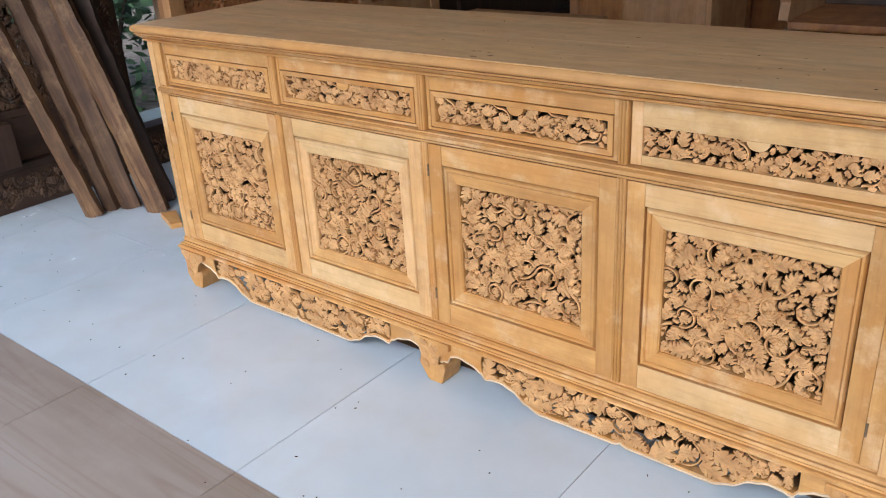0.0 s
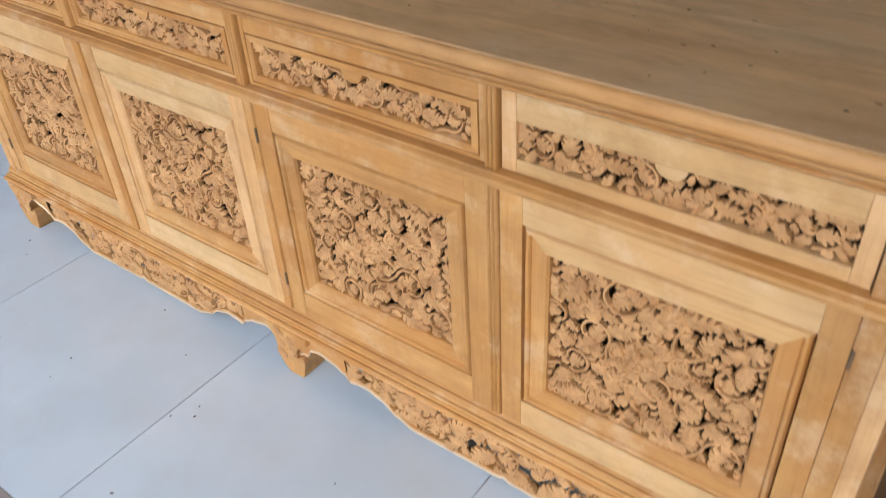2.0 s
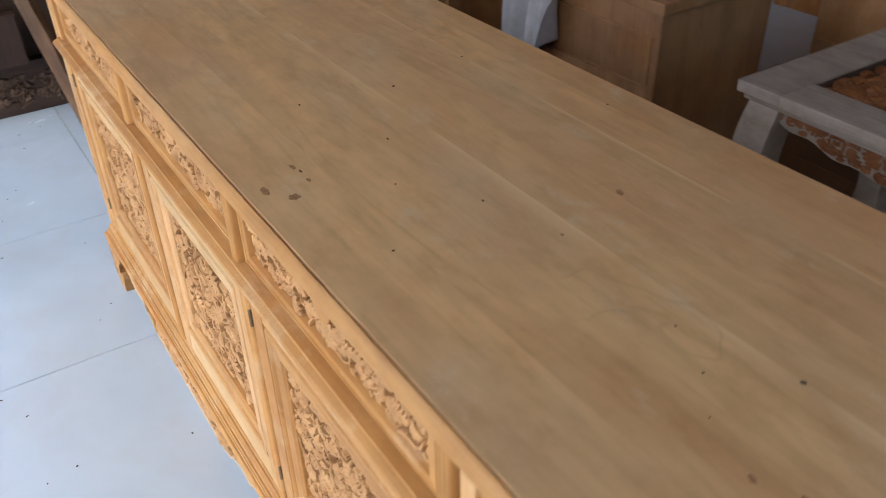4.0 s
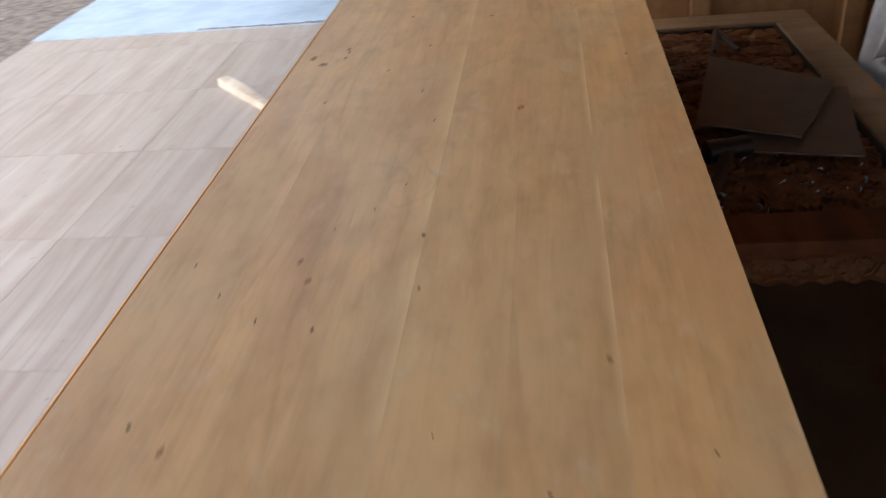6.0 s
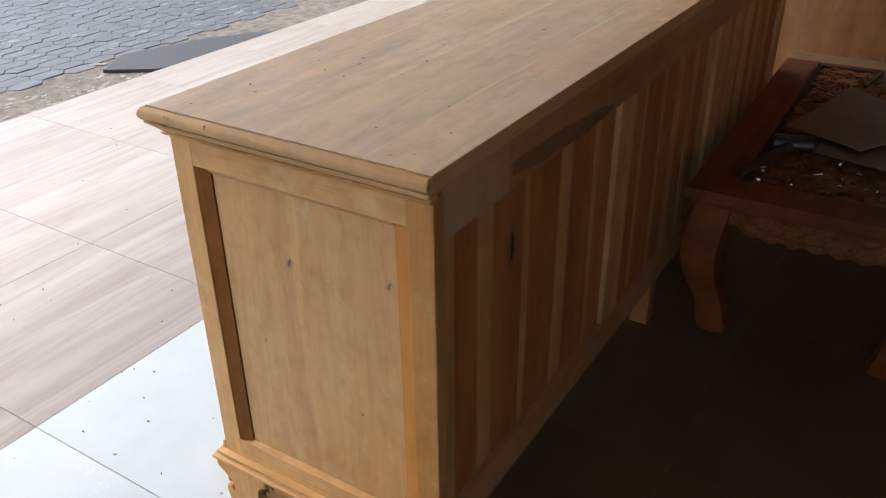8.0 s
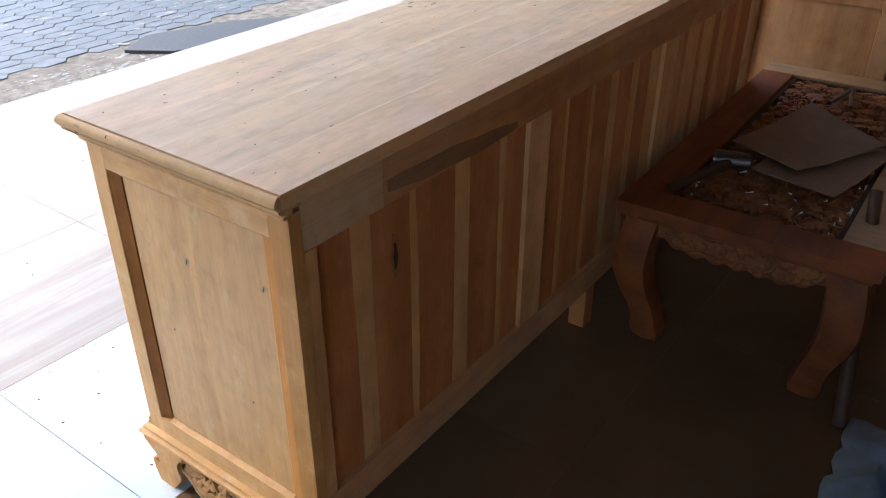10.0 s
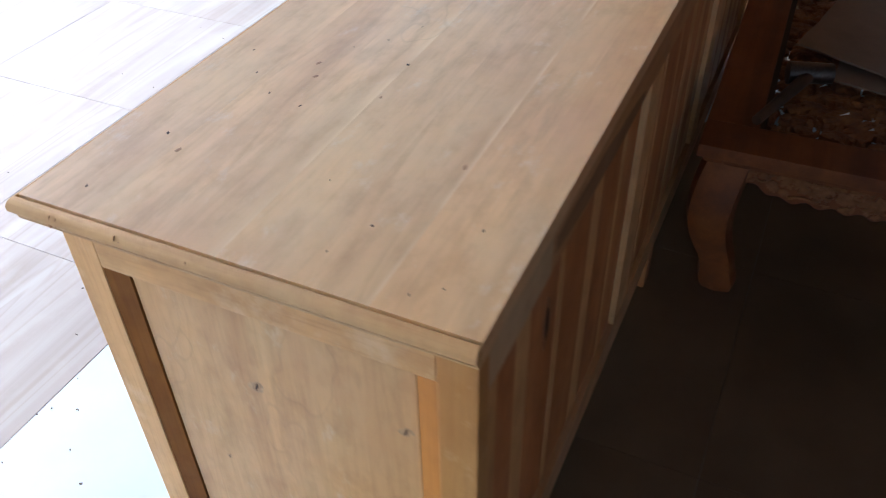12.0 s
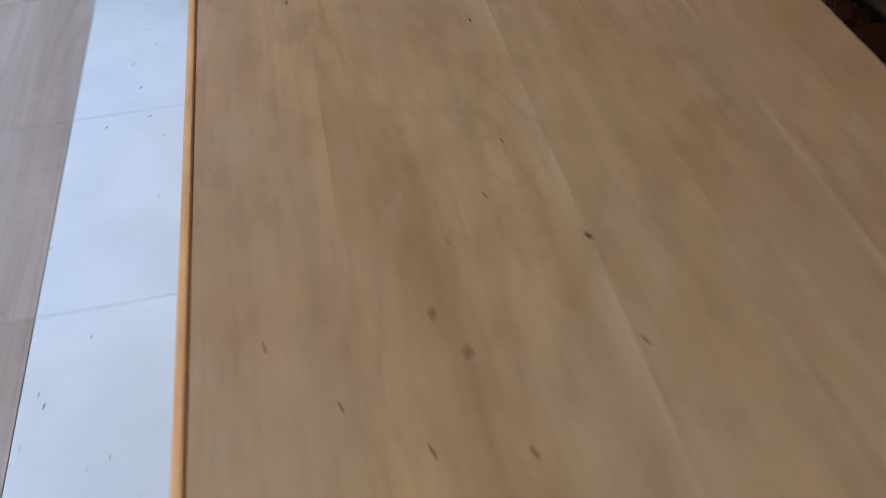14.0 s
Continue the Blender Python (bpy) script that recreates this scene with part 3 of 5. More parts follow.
# unseen side wall, added to block daylight; its opening lets side light in
bm = box(3.2, 3.3, -2.36, 0.9, -0.2, 3.4)
box(3.2, 3.3, 2.1, 4.5, -0.2, 3.4, bm)
box(3.2, 3.3, 0.9, 2.1, 2.05, 3.4, bm)
wall_right = part("wall_right", bm, plaster)
tagged(wall_right, "assumed side wall out of view, with an opening added for side light", "wall", kind="structure")

# ---- the sideboard ----
pale_bead = wood("pale_bead", (0.78, 0.66, 0.48), (0.7, 0.56, 0.38), (0.6, 0.44, 0.26), "x", vary=0.1, stain=0.2, grey=(0.6, 0.5, 0.36))
back_along = wood("teak_heartwood_rail", (0.62, 0.35, 0.145), (0.5, 0.25, 0.09), (0.34, 0.15, 0.048), "x", vary=0.2, stain=0.3)
back_stain = wood("glue_stained_teak", (0.34, 0.19, 0.09), (0.26, 0.135, 0.06), (0.17, 0.08, 0.032), "x", vary=0.1, stain=0.1)
back_putty = wood("filled_teak", (0.60, 0.43, 0.25), (0.54, 0.37, 0.2), (0.45, 0.29, 0.15), "x", vary=0.1, stain=0.2)
side = thing("sideboard", (0, 0, 0), "long raw teak sideboard with pierced leaf carving on drawers and doors", "sideboard")


def rect_loops(x0, x1, z0, z1, loops, which):
    """A frame in the front plane: (inset, y) loops, one of its four sides."""
    bm = bmesh.new()
    def corners(i, y):
        return [(x0 + i, y, z0 + i), (x1 - i, y, z0 + i), (x1 - i, y, z1 - i), (x0 + i, y, z1 - i)]
    for (i0, y0), (i1, y1) in zip(loops, loops[1:]):
        a, b = corners(i0, y0), corners(i1, y1)
        for k in (which,):
            n = (k + 1) % 4
            bm.faces.new([bm.verts.new(p) for p in (a[k], a[n], b[n], b[k])])
    bmesh.ops.remove_doubles(bm, verts=bm.verts[:], dist=1e-5)
    return bm


def framed(parent, name, x0, x1, z0, z1, w, y, thick, stile_mat, rail_mat, rail_w=None):
    """Two stiles and two rails round an opening, each its own piece."""
    rw = rail_w or (w, w)
    for a, b in ((x0, x0 + w), (x1 - w, x1)):
        part("stile", box(a, b, y, y + thick, z0, z1), stile_mat, parent, bevel=0.0012)
    for a, b in ((z0, z0 + rw[0]), (z1 - rw[1], z1)):
        part("rail", box(x0 + w, x1 - w, y + 0.0006, y + thick, a, b), rail_mat, parent, bevel=0.0012)


def cabinet_door(xc, seed, hinge_side, mats):
    stile_m, rail_m = mats
    door = part("door", box(xc - 0.2265, xc + 0.2265, 0.016, 0.0205, 0.163, 0.2), wood_x, side, "teak door with a pierced carved panel")
    framed(door, "door", xc - 0.228, xc + 0.228, 0.162, 0.6015, 0.036, -0.016, 0.03, stile_m, rail_m, (0.054, 0.045))
    loops = [(0.0, -0.014), (0.0004, 0.004), (0.003, 0.004), (0.0034, -0.012), (0.0065, -0.0165), (0.0105, -0.0165), (0.0125, -0.0145), (0.0132, -0.0112), (0.0148, -0.0125), (0.0372, -0.0125), (0.0405, -0.0085), (0.0405, 0.018)]
    for which, m in ((0, wood_x), (1, stile_m), (2, rail_m), (3, stile_m)):
        part("moulding", rect_loops(xc - 0.192, xc + 0.192, 0.2165, 0.5565, loops, which), m, door, smooth=35)
    c = door_carving(0.306, 0.264, seed)
    me = c.mesh(lambda u, v, h: (xc + u, -0.004 - h, 0.3865 + v))
    tagged(mesh_part("carving", me, carve_mat, door, "pierced carving of leaves, scrolls and flowers", smooth=50), kind="stuff")
    hx = xc + hinge_side * 0.2305
    for z in (0.237, 0.541):
        bm = bmesh.new()
        bmesh.ops.create_cone(bm, cap_ends=True, segments=10, radius1=0.0026, radius2=0.0026, depth=0.028, matrix=pose(hx, -0.0175, z))
        part("hinge", bm, hinge_metal, door, "small tarnished brass hinge")
    return door


def drawer(xc, seed, mats, groove=True):
    stile_m, rail_m = mats
    dr = part("drawer", box(xc - 0.22, xc + 0.22, 0.004, 0.008, 0.634, 0.65), wood_x, side, "teak drawer with a pierced carved front")
    x0, x1, z0, z1 = xc - 0.226, xc + 0.226, 0.6325, 0.753
    if groove:
        framed(dr, "drawer", x0, x1, z0, z1, 0.0085, -0.012, 0.02, stile_m, rail_m, (0.006, 0.0335))
        loops = [(0.0, -0.012), (0.0004, -0.005), (0.002, -0.005), (0.0024, -0.0122), (0.0128, -0.0122), (0.0135, -0.0112), (0.0135, 0.012)]
        for which, m in ((0, rail_m), (1, stile_m), (2, rail_m), (3, stile_m)):
            part("moulding", rect_loops(x0 + 0.0085, x1 - 0.0085, z0 + 0.006, z1 - 0.0335, loops, which), m, dr, smooth=35)
    else:
        framed(dr, "drawer", x0, x1, z0, z1, 0.022, -0.012, 0.02, stile_m, rail_m, (0.0195, 0.047))
    c = strip_carving(0.408, 0.054, seed, size=0.85)
    zc = 0.679
    tagged(mesh_part("carving", c.mesh(lambda u, v, h: (xc + u, -0.0055 - h, zc + v)), carve_mat, dr, "pierced running vine of leaves and flowers", smooth=50), kind="stuff")
    arc = [(xc + 0.02 * math.cos(a), 0.7065 + 0.017 * math.sin(a)) for a in np.linspace(math.pi, 2 * math.pi, 12)]
    part("finger_pull", prism(arc, -0.0121, 0.004), rail_m, dr, "half-round plain finger pull", bevel=0.001)
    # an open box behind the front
    part("drawer_box", box(xc - 0.215, xc + 0.215, 0.03, 0.4, 0.634, 0.642), shaded_inner, dr)
    return dr


# cabinet shade put into the colour; linings added to keep the holes dark
shaded_inner = wood("shaded_inner_board", (0.12, 0.064, 0.03), (0.085, 0.043, 0.02), (0.05, 0.025, 0.011), "x", vary=0.1, stain=0.1, grey=(0.05, 0.03, 0.02))
part("back_lining", box(-0.966, 0.966, 0.4175, 0.4232, 0.156, 0.6055), shaded_inner, side)
part("back_lining", box(-0.966, 0.966, 0.4175, 0.4232, 0.6225, 0.77), shaded_inner, side)
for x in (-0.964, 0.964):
    part("side_lining", box(x - 0.0035, x + 0.0035, 0.022, 0.417, 0.156, 0.6055), shaded_inner, side)
# carcass: floor, shelf, divider walls, their colour darkened for the shade inside
part("bottom_board", box(-0.966, 0.966, 0.02, 0.423, 0.135, 0.155), shaded_inner, side)
part("dust_board", box(-0.966, 0.966, 0.02, 0.423, 0.606, 0.622), shaded_inner, side)
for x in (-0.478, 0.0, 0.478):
    part("divider", box(x - 0.009, x + 0.009, 0.02, 0.423, 0.156, 0.605), shaded_inner, side)

# ends: stiles, rails and a sunk panel each
for s in (-1, 1):
    a, b = sorted((s * 0.976, s * 1.0))
    for y0, y1 in ((-0.02, 0.0205), (0.405, 0.446)):
        part("end_stile", box(a, b, y0, y1, 0.125, 0.758), pale_z if y0 < 0.1 else wood_z, side, bevel=0.0015)
    for z0, z1 in ((0.125, 0.177), (0.7105, 0.758)):
        part("end_rail", box(a, b, 0.0205, 0.405, z0, z1), pale_y, side, bevel=0.0015)
    c, d = sorted((s * 0.968, s * 0.9888))
    for y0, way in ((0.0205, 1), (0.405, -1)):
        part("panel_moulding", prism([(s * 0.97, y0), (s * 0.9985, y0), (s * 0.9908, y0 + way * 0.0245), (s * 0.97, y0 + way * 0.0245)], 0.177, 0.7105, "z"), amber_z, side, "amber-brown sloped moulding")
    part("panel_moulding", prism([(s * 0.97, 0.177), (s * 0.9985, 0.177), (s * 0.9905, 0.181), (s * 0.97, 0.1815)], 0.0458, 0.3798, "y"), pale_y, side)
    part("panel_moulding", prism([(s * 0.97, 0.7105), (s * 0.9985, 0.7105), (s * 0.9905, 0.701), (s * 0.97, 0.7005)], 0.0458, 0.3798, "y"), pale_y, side)
    part("end_panel", box(c, d, 0.0469, 0.3784, 0.15, 0.715), panel_wood, side, "sunk pale teak end panel with a few knots")

# front posts: reeded between the doors, plain with one groove at the ends
for s in (-1, 1):
    a, b = sorted((s * 0.9455, s * 0.976))
    part("end_post", box(a, b, -0.0185, 0.02, 0.163, 0.755), wood_z, side, bevel=0.002)
for x in (-0.478, 0.0, 0.478):
    w = 0.0098
    for z0, z1 in ((0.163, 0.606), (0.631, 0.755)):
        prof = [(x - w, 0.02)]
        for k in range(3):
            c, r = x - w + (2 * k + 1) * w / 3, w / 3
            prof += [(c + r * math.cos(a), -0.0145 - 0.007 * math.sin(a)) for a in np.linspace(math.pi * 0.97, 0.03 * math.pi, 7)]
        prof += [(x + w, 0.02)]
        part("post", prism(prof, z0, z1, "z"), wood_z, side, smooth=50)

# rail between drawers and doors, with a rounded nose
nose = [(0.02, 0.606), (-0.022, 0.606), (-0.0265, 0.6085), (-0.0265, 0.6122), (-0.02, 0.6126), (-0.02, 0.6142), (-0.029, 0.615), (-0.034, 0.6165), (-0.0355, 0.6205), (-0.034, 0.6245), (-0.029, 0.627), (-0.026, 0.628), (-0.025, 0.6305), (0.02, 0.6305)]
part("mid_rail", prism(nose, -0.968, 0.968, "x"), wood_x, side, smooth=35)


def front_and_ends(out):
    """Corner functions for a moulding that runs round left end, front and right end."""
    return [lambda o: (-1.0 - o, out), lambda o: (-1.0 - o, -0.02 - o), lambda o: (1.0 + o, -0.02 - o), lambda o: (1.0 + o, out)]


def run_round(name, profile, parent, front, ends, label="", back=0.446):
    """A moulding in three mitred lengths: left end, front, right end."""
    first, rings = None, front_and_ends(back)
    for k, m in ((1, front), (0, ends), (2, ends)):
        bm = mitred(profile, rings[k:k + 2])
        if k != 1:
            bm.verts.ensure_lookup_table()
            n = len(profile)
            bm.faces.new(bm.verts[:n] if k == 0 else bm.verts[n:2 * n])
        ob = part(name, bm, m, parent, label if first is None else "", smooth=30)
        first = first or ob
    return first


# cornice under the top
run_round("cornice", [(-0.01, 0.7535), (0.006, 0.7535), (0.0085, 0.7565), (0.006, 0.7588), (0.001, 0.759), (0.001, 0.7605), (0.0095, 0.762), (0.0115, 0.7645), (0.0165, 0.768), (0.017, 0.7698), (0.006, 0.77), (0.006, 0.7714), (-0.01, 0.7714)], side, wood_x, pale_y)
# top: a moulded edge round glued boards
top = part("tabletop", box(-1.0, 1.0, -0.02, 0.45, 0.7716, 0.775), wood_x, side, "thick teak top of glued boards, knotted and scuffed")
run_round("edge_moulding", [(-0.02, 0.7715), (0.018, 0.7715), (0.0225, 0.7728), (0.0235, 0.7765), (0.0185, 0.7772), (0.0185, 0.7787), (0.0255, 0.7797), (0.0283, 0.7835), (0.0286, 0.788), (0.027, 0.7925), (0.0245, 0.7962), (0.0218, 0.7984), (0.02, 0.7988), (0.019, 0.7978), (0.0188, 0.788), (0.0160, 0.788)], top, edge_x, edge_y, back=0.4550)
rb = random.Random(5)
OVER = 0.0172
BOARDS = [-0.02 - OVER, 0.052, 0.128, 0.199, 0.278, 0.354, 0.408, 0.4555]
for y0, y1 in zip(BOARDS, BOARDS[1:]):
    part("plank", box(-1.0 - OVER, 1.0 + OVER, y0, y1, 0.776, 0.8002), top_wood, top)
# plinth
run_round("plinth", [(-0.01, 0.118), (0.016, 0.118), (0.0195, 0.121), (0.0195, 0.1265), (0.016, 0.129), (0.0075, 0.1295), (0.0075, 0.1312), (0.013, 0.1325), (0.0125, 0.136), (0.01, 0.137), (-0.01, 0.137)], side, wood_x, pale_y)
upper = [(-0.03, 0.1372), (0.0108, 0.1372), (0.009, 0.1425), (0.002, 0.143), (0.002, 0.1447), (0.0075, 0.146), (0.006, 0.152), (0.001, 0.156), (-0.005, 0.1565), (-0.005, 0.1585), (-0.001, 0.1597), (-0.004, 0.1625), (-0.03, 0.1625)]
part("plinth_moulding", prism([(-0.02 - o, z) for o, z in upper], -0.9998, 0.9998, "x"), wood_x, side, smooth=30)


def apron_low(u):
    """Underside of one apron bay, u from its middle."""
    u = abs(u)
    pts = [(0.0, 0.021), (0.012, 0.014), (0.11, 0.013), (0.2, 0.012), (0.235, 0.024), (0.275, 0.049), (0.305, 0.058), (0.33, 0.056), (0.348, 0.05), (0.358, 0.064), (0.39, 0.078), (0.425, 0.085), (0.448, 0.08), (0.458, 0.06), (0.5, 0.05)]
    for (a, p), (b, q) in zip(pts, pts[1:]):
        if u <= b:
            t = (u - a) / (b - a)
            return p + (q - p) * t * t * (3 - 2 * t)
    return 0.05


def apron(parent, low, half, carve_half, place, seed, ztop=0.119):
    """A scalloped apron: rim and solid ends in one board, pierced carving between."""
    us = np.linspace(-half, half, 121)
    bm = bmesh.new()
    for a, b in zip(us, us[1:]):
        m = (a + b) / 2
        solid = abs(m) > carve_half
        for lo_a, hi_a, lo_b, hi_b in ([(low(a), ztop, low(b), ztop)] if solid else [(low(a), low(a) + 0.009, low(b), low(b) + 0.009), (ztop - 0.005, ztop, ztop - 0.005, ztop)]):
            v = [bm.verts.new(place(*p)) for p in ((a, lo_a, 0.0), (b, lo_b, 0.0), (b, hi_b, 0.0), (a, hi_a, 0.0), (a, lo_a, -0.02), (b, lo_b, -0.02), (b, hi_b, -0.02), (a, hi_a, -0.02))]
            for f in ((0, 1, 2, 3), (4, 7, 6, 5), (0, 4, 5, 1), (3, 2, 6, 7)):
                bm.faces.new([v[i] for i in f])
    bmesh.ops.remove_doubles(bm, verts=bm.verts[:], dist=1e-5)
    ap = part("apron", bm, wood_x, parent, "scalloped apron with pierced carving", smooth=30)
    bm = bmesh.new()
    for a, b in zip(us, us[1:]):
        v = [bm.verts.new(place(*p)) for p in ((a, low(a) - 0.0008, 0.002), (b, low(b) - 0.0008, 0.002), (b, low(b) + 0.0032, 0.002), (a, low(a) + 0.0032, 0.002), (a, low(a) - 0.0008, -0.003), (b, low(b) - 0.0008, -0.003), (b, low(b) + 0.0045, -0.001), (a, low(a) + 0.0045, -0.001))]
        for f in ((0, 1, 2, 3), (0, 4, 5, 1), (3, 2, 6, 7)):
            bm.faces.new([v[i] for i in f])
    bmesh.ops.remove_doubles(bm, verts=bm.verts[:], dist=1e-5)
    part("bead", bm, pale_bead, ap, "thin pale bead along the scalloped edge", smooth=30)
    zc, hh = (0.01 + ztop - 0.005) / 2, (ztop - 0.005 - 0.01)
    c = strip_carving(2 * carve_half, hh, seed, lambda u: max(-hh / 2, low(u) + 0.007 - zc), 0.9, 0.88, False)
    tagged(mesh_part("carving", c.mesh(lambda u, v, h: place(u, zc + v, h * 0.9)), carve_mat, ap, smooth=50), kind="stuff")
    return ap


for k, xc in enumerate((-0.5, 0.5)):
    apron(side, apron_low, 0.5, 0.355, lambda u, v, h, xc=xc: (xc + u, -0.028 - h, v), 31 + k)
for s in (-1, 1):
    apron(side, lambda u: apron_low(abs(u) * 2.1), 0.22, 0.15, lambda u, v, h, s=s: (s * (1.004 + h), 0.212 + u, v), 41 + s)

# feet: scrolled blocks in front, plain blocks behind
foot = [(-0.066, 0.098), (-0.05, 0.094), (-0.041, 0.083), (-0.038, 0.068), (-0.046, 0.057), (-0.05, 0.046), (-0.044, 0.034), (-0.032, 0.022), (-0.024, 0.012), (-0.016, 0.0), (0.034, 0.0), (0.038, 0.008), (0.044, 0.03), (0.05, 0.046), (0.046, 0.058), (0.036, 0.06), (0.03, 0.05), (0.022, 0.05), (0.02, 0.064), (0.028, 0.08), (0.044, 0.09), (0.066, 0.098), (0.066, 0.117), (-0.066, 0.117)]
for x, mirror in ((0.0, 1), (-0.955, 1), (0.955, -1)):
    pts = [(x + mirror * 0.8 * p, q) for p, q in foot]
    if abs(x) > 0.5:
        pts = [(min(max(p, -1.012), 1.012), q) for p, q in pts]
    f = part("foot", prism(pts, -0.04, 0.028), wood_z, side, "carved scrolled foot", bevel=0.003)
    c = Carving(-0.034, 0.03, 0.024, 0.112, int(900 + 10 * x), size=0.7, thick=0.001)
    for k in range(5):
        c.leaf(-0.012 + 0.006 * (k % 2), 0.034 + 0.014 * k, (2.2, 1.0)[k % 2], 0.036, 0.011, 0.002, 3, (0.6, -0.6)[k % 2])
    tagged(mesh_part("carving", c.mesh(lambda u, v, h, x=x: (x + u, -0.0385 - h * 0.6, v)), carve_mat, f, smooth=50), kind="stuff")
for s in (-1, 1):
    pts = [(0.212 - 0.9 * p, q) for p, q in foot]
    shift = -0.19
    part("foot", prism([(p + shift, q) for p, q in pts], *sorted((s * 0.965, s * 1.0135)), "x"), wood_z, side, "carved scrolled foot", bevel=0.003)
for x in (-0.96, 0.0, 0.96):
    part("back_foot", box(x - 0.022, x + 0.022, 0.395, 0.44, 0.0, 0.125), back_dark, side, bevel=0.002)

# back: frame and upright boards of mixed heartwood and sapwood
for x0, x1 in ((-1.0, -0.95), (-0.36, -0.28), (0.28, 0.36), (0.95, 0.9755)):
    part("back_stile", box(x0 if x0 > -1 else -0.975, x1, 0.4285, 0.4445, 0.2, 0.688), back_pale, side, bevel=0.001)
part("back_rail", box(0.80, 0.9755, 0.4285, 0.4450, 0.6885, 0.7705), back_putty, side, "top rail end smeared with grey filler", bevel=0.001)
part("back_rail", box(-0.9755, 0.7996, 0.4285, 0.4448, 0.6885, 0.7705), back_along, side, bevel=0.001)
part("back_rail", box(-0.9755, 0.9755, 0.4285, 0.4450, 0.126, 0.1995), back_along, side, bevel=0.001)
rb = random.Random(12)
EDGES = [0.952, 0.942, 0.868, 0.822, 0.723, 0.705, 0.598, 0.55, 0.449, 0.429, 0.359, 0.279, 0.2, 0.185, 0.087, 0.066, -0.01, -0.046, -0.12, -0.153, -0.22, -0.28, -0.36, -0.42, -0.45, -0.53, -0.56, -0.64, -0.69, -0.74, -0.82, -0.86, -0.952]
BENDS = [(x, rb.uniform(-0.003, 0.003), rb.uniform(0, 6.28), rb.uniform(4, 11)) for x in EDGES]


def joint(edge, gap):
    """The wandering line where sapwood meets heartwood, from the bottom up."""
    x, amp, ph, f = edge
    return [(x + gap + amp * math.sin(f * z + ph) + 0.3 * amp * math.sin(3.3 * f * z), z) for z in np.linspace(0.19, 0.695, 12)]


for k, (a, b) in enumerate(zip(BENDS, BENDS[1:])):
    part("back_board", prism(joint(b, 0.0003) + joint(a, -0.0003)[::-1], 0.424, 0.4335 + rb.uniform(0, 0.0008)), back_dark if k % 2 else back_pale, side)
filler = [(0.79 - 0.38 * t, 0.728 - 0.022 * t + 0.008 * math.sin(3.1 * t + 0.2) + 0.001 * math.sin(17 * t)) for t in np.linspace(0, 1, 24)]
smear = filler + [(x, z - 0.034 * math.sin(math.pi * min(1, 0.12 + 0.85 * k / 23)) ** 0.5) for k, (x, z) in list(enumerate(filler))[::-1]]
part("stain", prism(smear, 0.444, 0.4453), back_stain, side, "dark brown glue stain on the top rail")

door_woods = [(wood_z, pale_x), (pale_z, pale_x), (wood_z, wood_x), (wood_z, pale_x)]
for k, xc in enumerate((-0.717, -0.239, 0.239, 0.717)):
    cabinet_door(xc, 101 + k, -1 if k in (0, 2) else 1, door_woods[k])
    drawer(xc, 201 + k, [(wood_z, wood_x), (wood_z, wood_x), (wood_z, wood_x), (pale_z, pale_x)][k], k < 3)

MARKS = [(0.633, 0.198, 4), (0.72, 0.04, 2.2), (0.755, 0.081, 2.2), (0.766, 0.129, 2.8), (0.923, 0.306, 3), (0.87, 0.028, 4), (0.584, 0.146, 1.8), (0.534, 0.169, 2), (0.618, 0.115, 1.6),
         (-0.025, 0.102, 3), (-0.006, 0.225, 3.5), (-0.036, 0.352, 2.5), (0.117, 0.145, 2.5), (0.21, 0.1, 2), (0.289, 0.155, 2.2), (0.381, 0.18, 2), (0.313, 0.037, 3), (0.194, 0.408, 2.2),
         (0.889, 0.403, 2.5), (0.992, 0.378, 1.8), (0.974, 0.402, 1.8), (0.876, 0.233, 1.5), (0.673, 0.003, 2.4), (0.98, 0.016, 2.4), (0.971, 0.286, 1.6), (0.128, 0.031, 3)]
rb = random.Random(8)
def blob(name, x, y, r, m, long=1.8, z=0.8002):
    p1, p2 = rb.uniform(0, 6.28), rb.uniform(0, 6.28)
    pts = [(x + r * long * math.cos(a) * f, y + r * math.sin(a) * f) for a, f in ((a, 0.85 + 0.2 * math.sin(2 * a + p1) + 0.12 * math.sin(5 * a + p2)) for a in np.linspace(0, 2 * math.pi, 25)[:-1])]
    return part(name, prism(pts, z - 0.001, z + 0.0004, "z"), m, top)
for x, y, r in MARKS:
    blob("knot", x, y, r * 0.0005, speck, rb.uniform(1.0, 2.2))
for x, y, r in ((0.145, -0.017, 8), (0.173, 0.003, 8), (0.115, 0.028, 5), (0.15, 0.03, 4), (0.671, 0.096, 4), (0.701, 0.11, 4), (0.714, 0.204, 2.5), (0.803, 0.347, 4), (0.892, 0.059, 4), (0.355, 0.277, 6)):
    blob("stain", x, y, r * 0.0007, stainm, 1.5, 0.8001)

# a long dark knot in one back board
pts = [(0.766 + 0.013 * math.cos(a) * rb.uniform(0.6, 1.1), 0.58 + 0.05 * math.sin(a) * rb.uniform(0.8, 1.1)) for a in np.linspace(0, 2 * math.pi, 15)[:-1]]
part("knot", prism(pts, 0.434, 0.4352), stain_red, side)
part("knot", prism([(0.766 + 0.4 * (p - 0.766), 0.58 + 0.6 * (q - 0.58)) for p, q in pts], 0.434, 0.4358), speck, side)

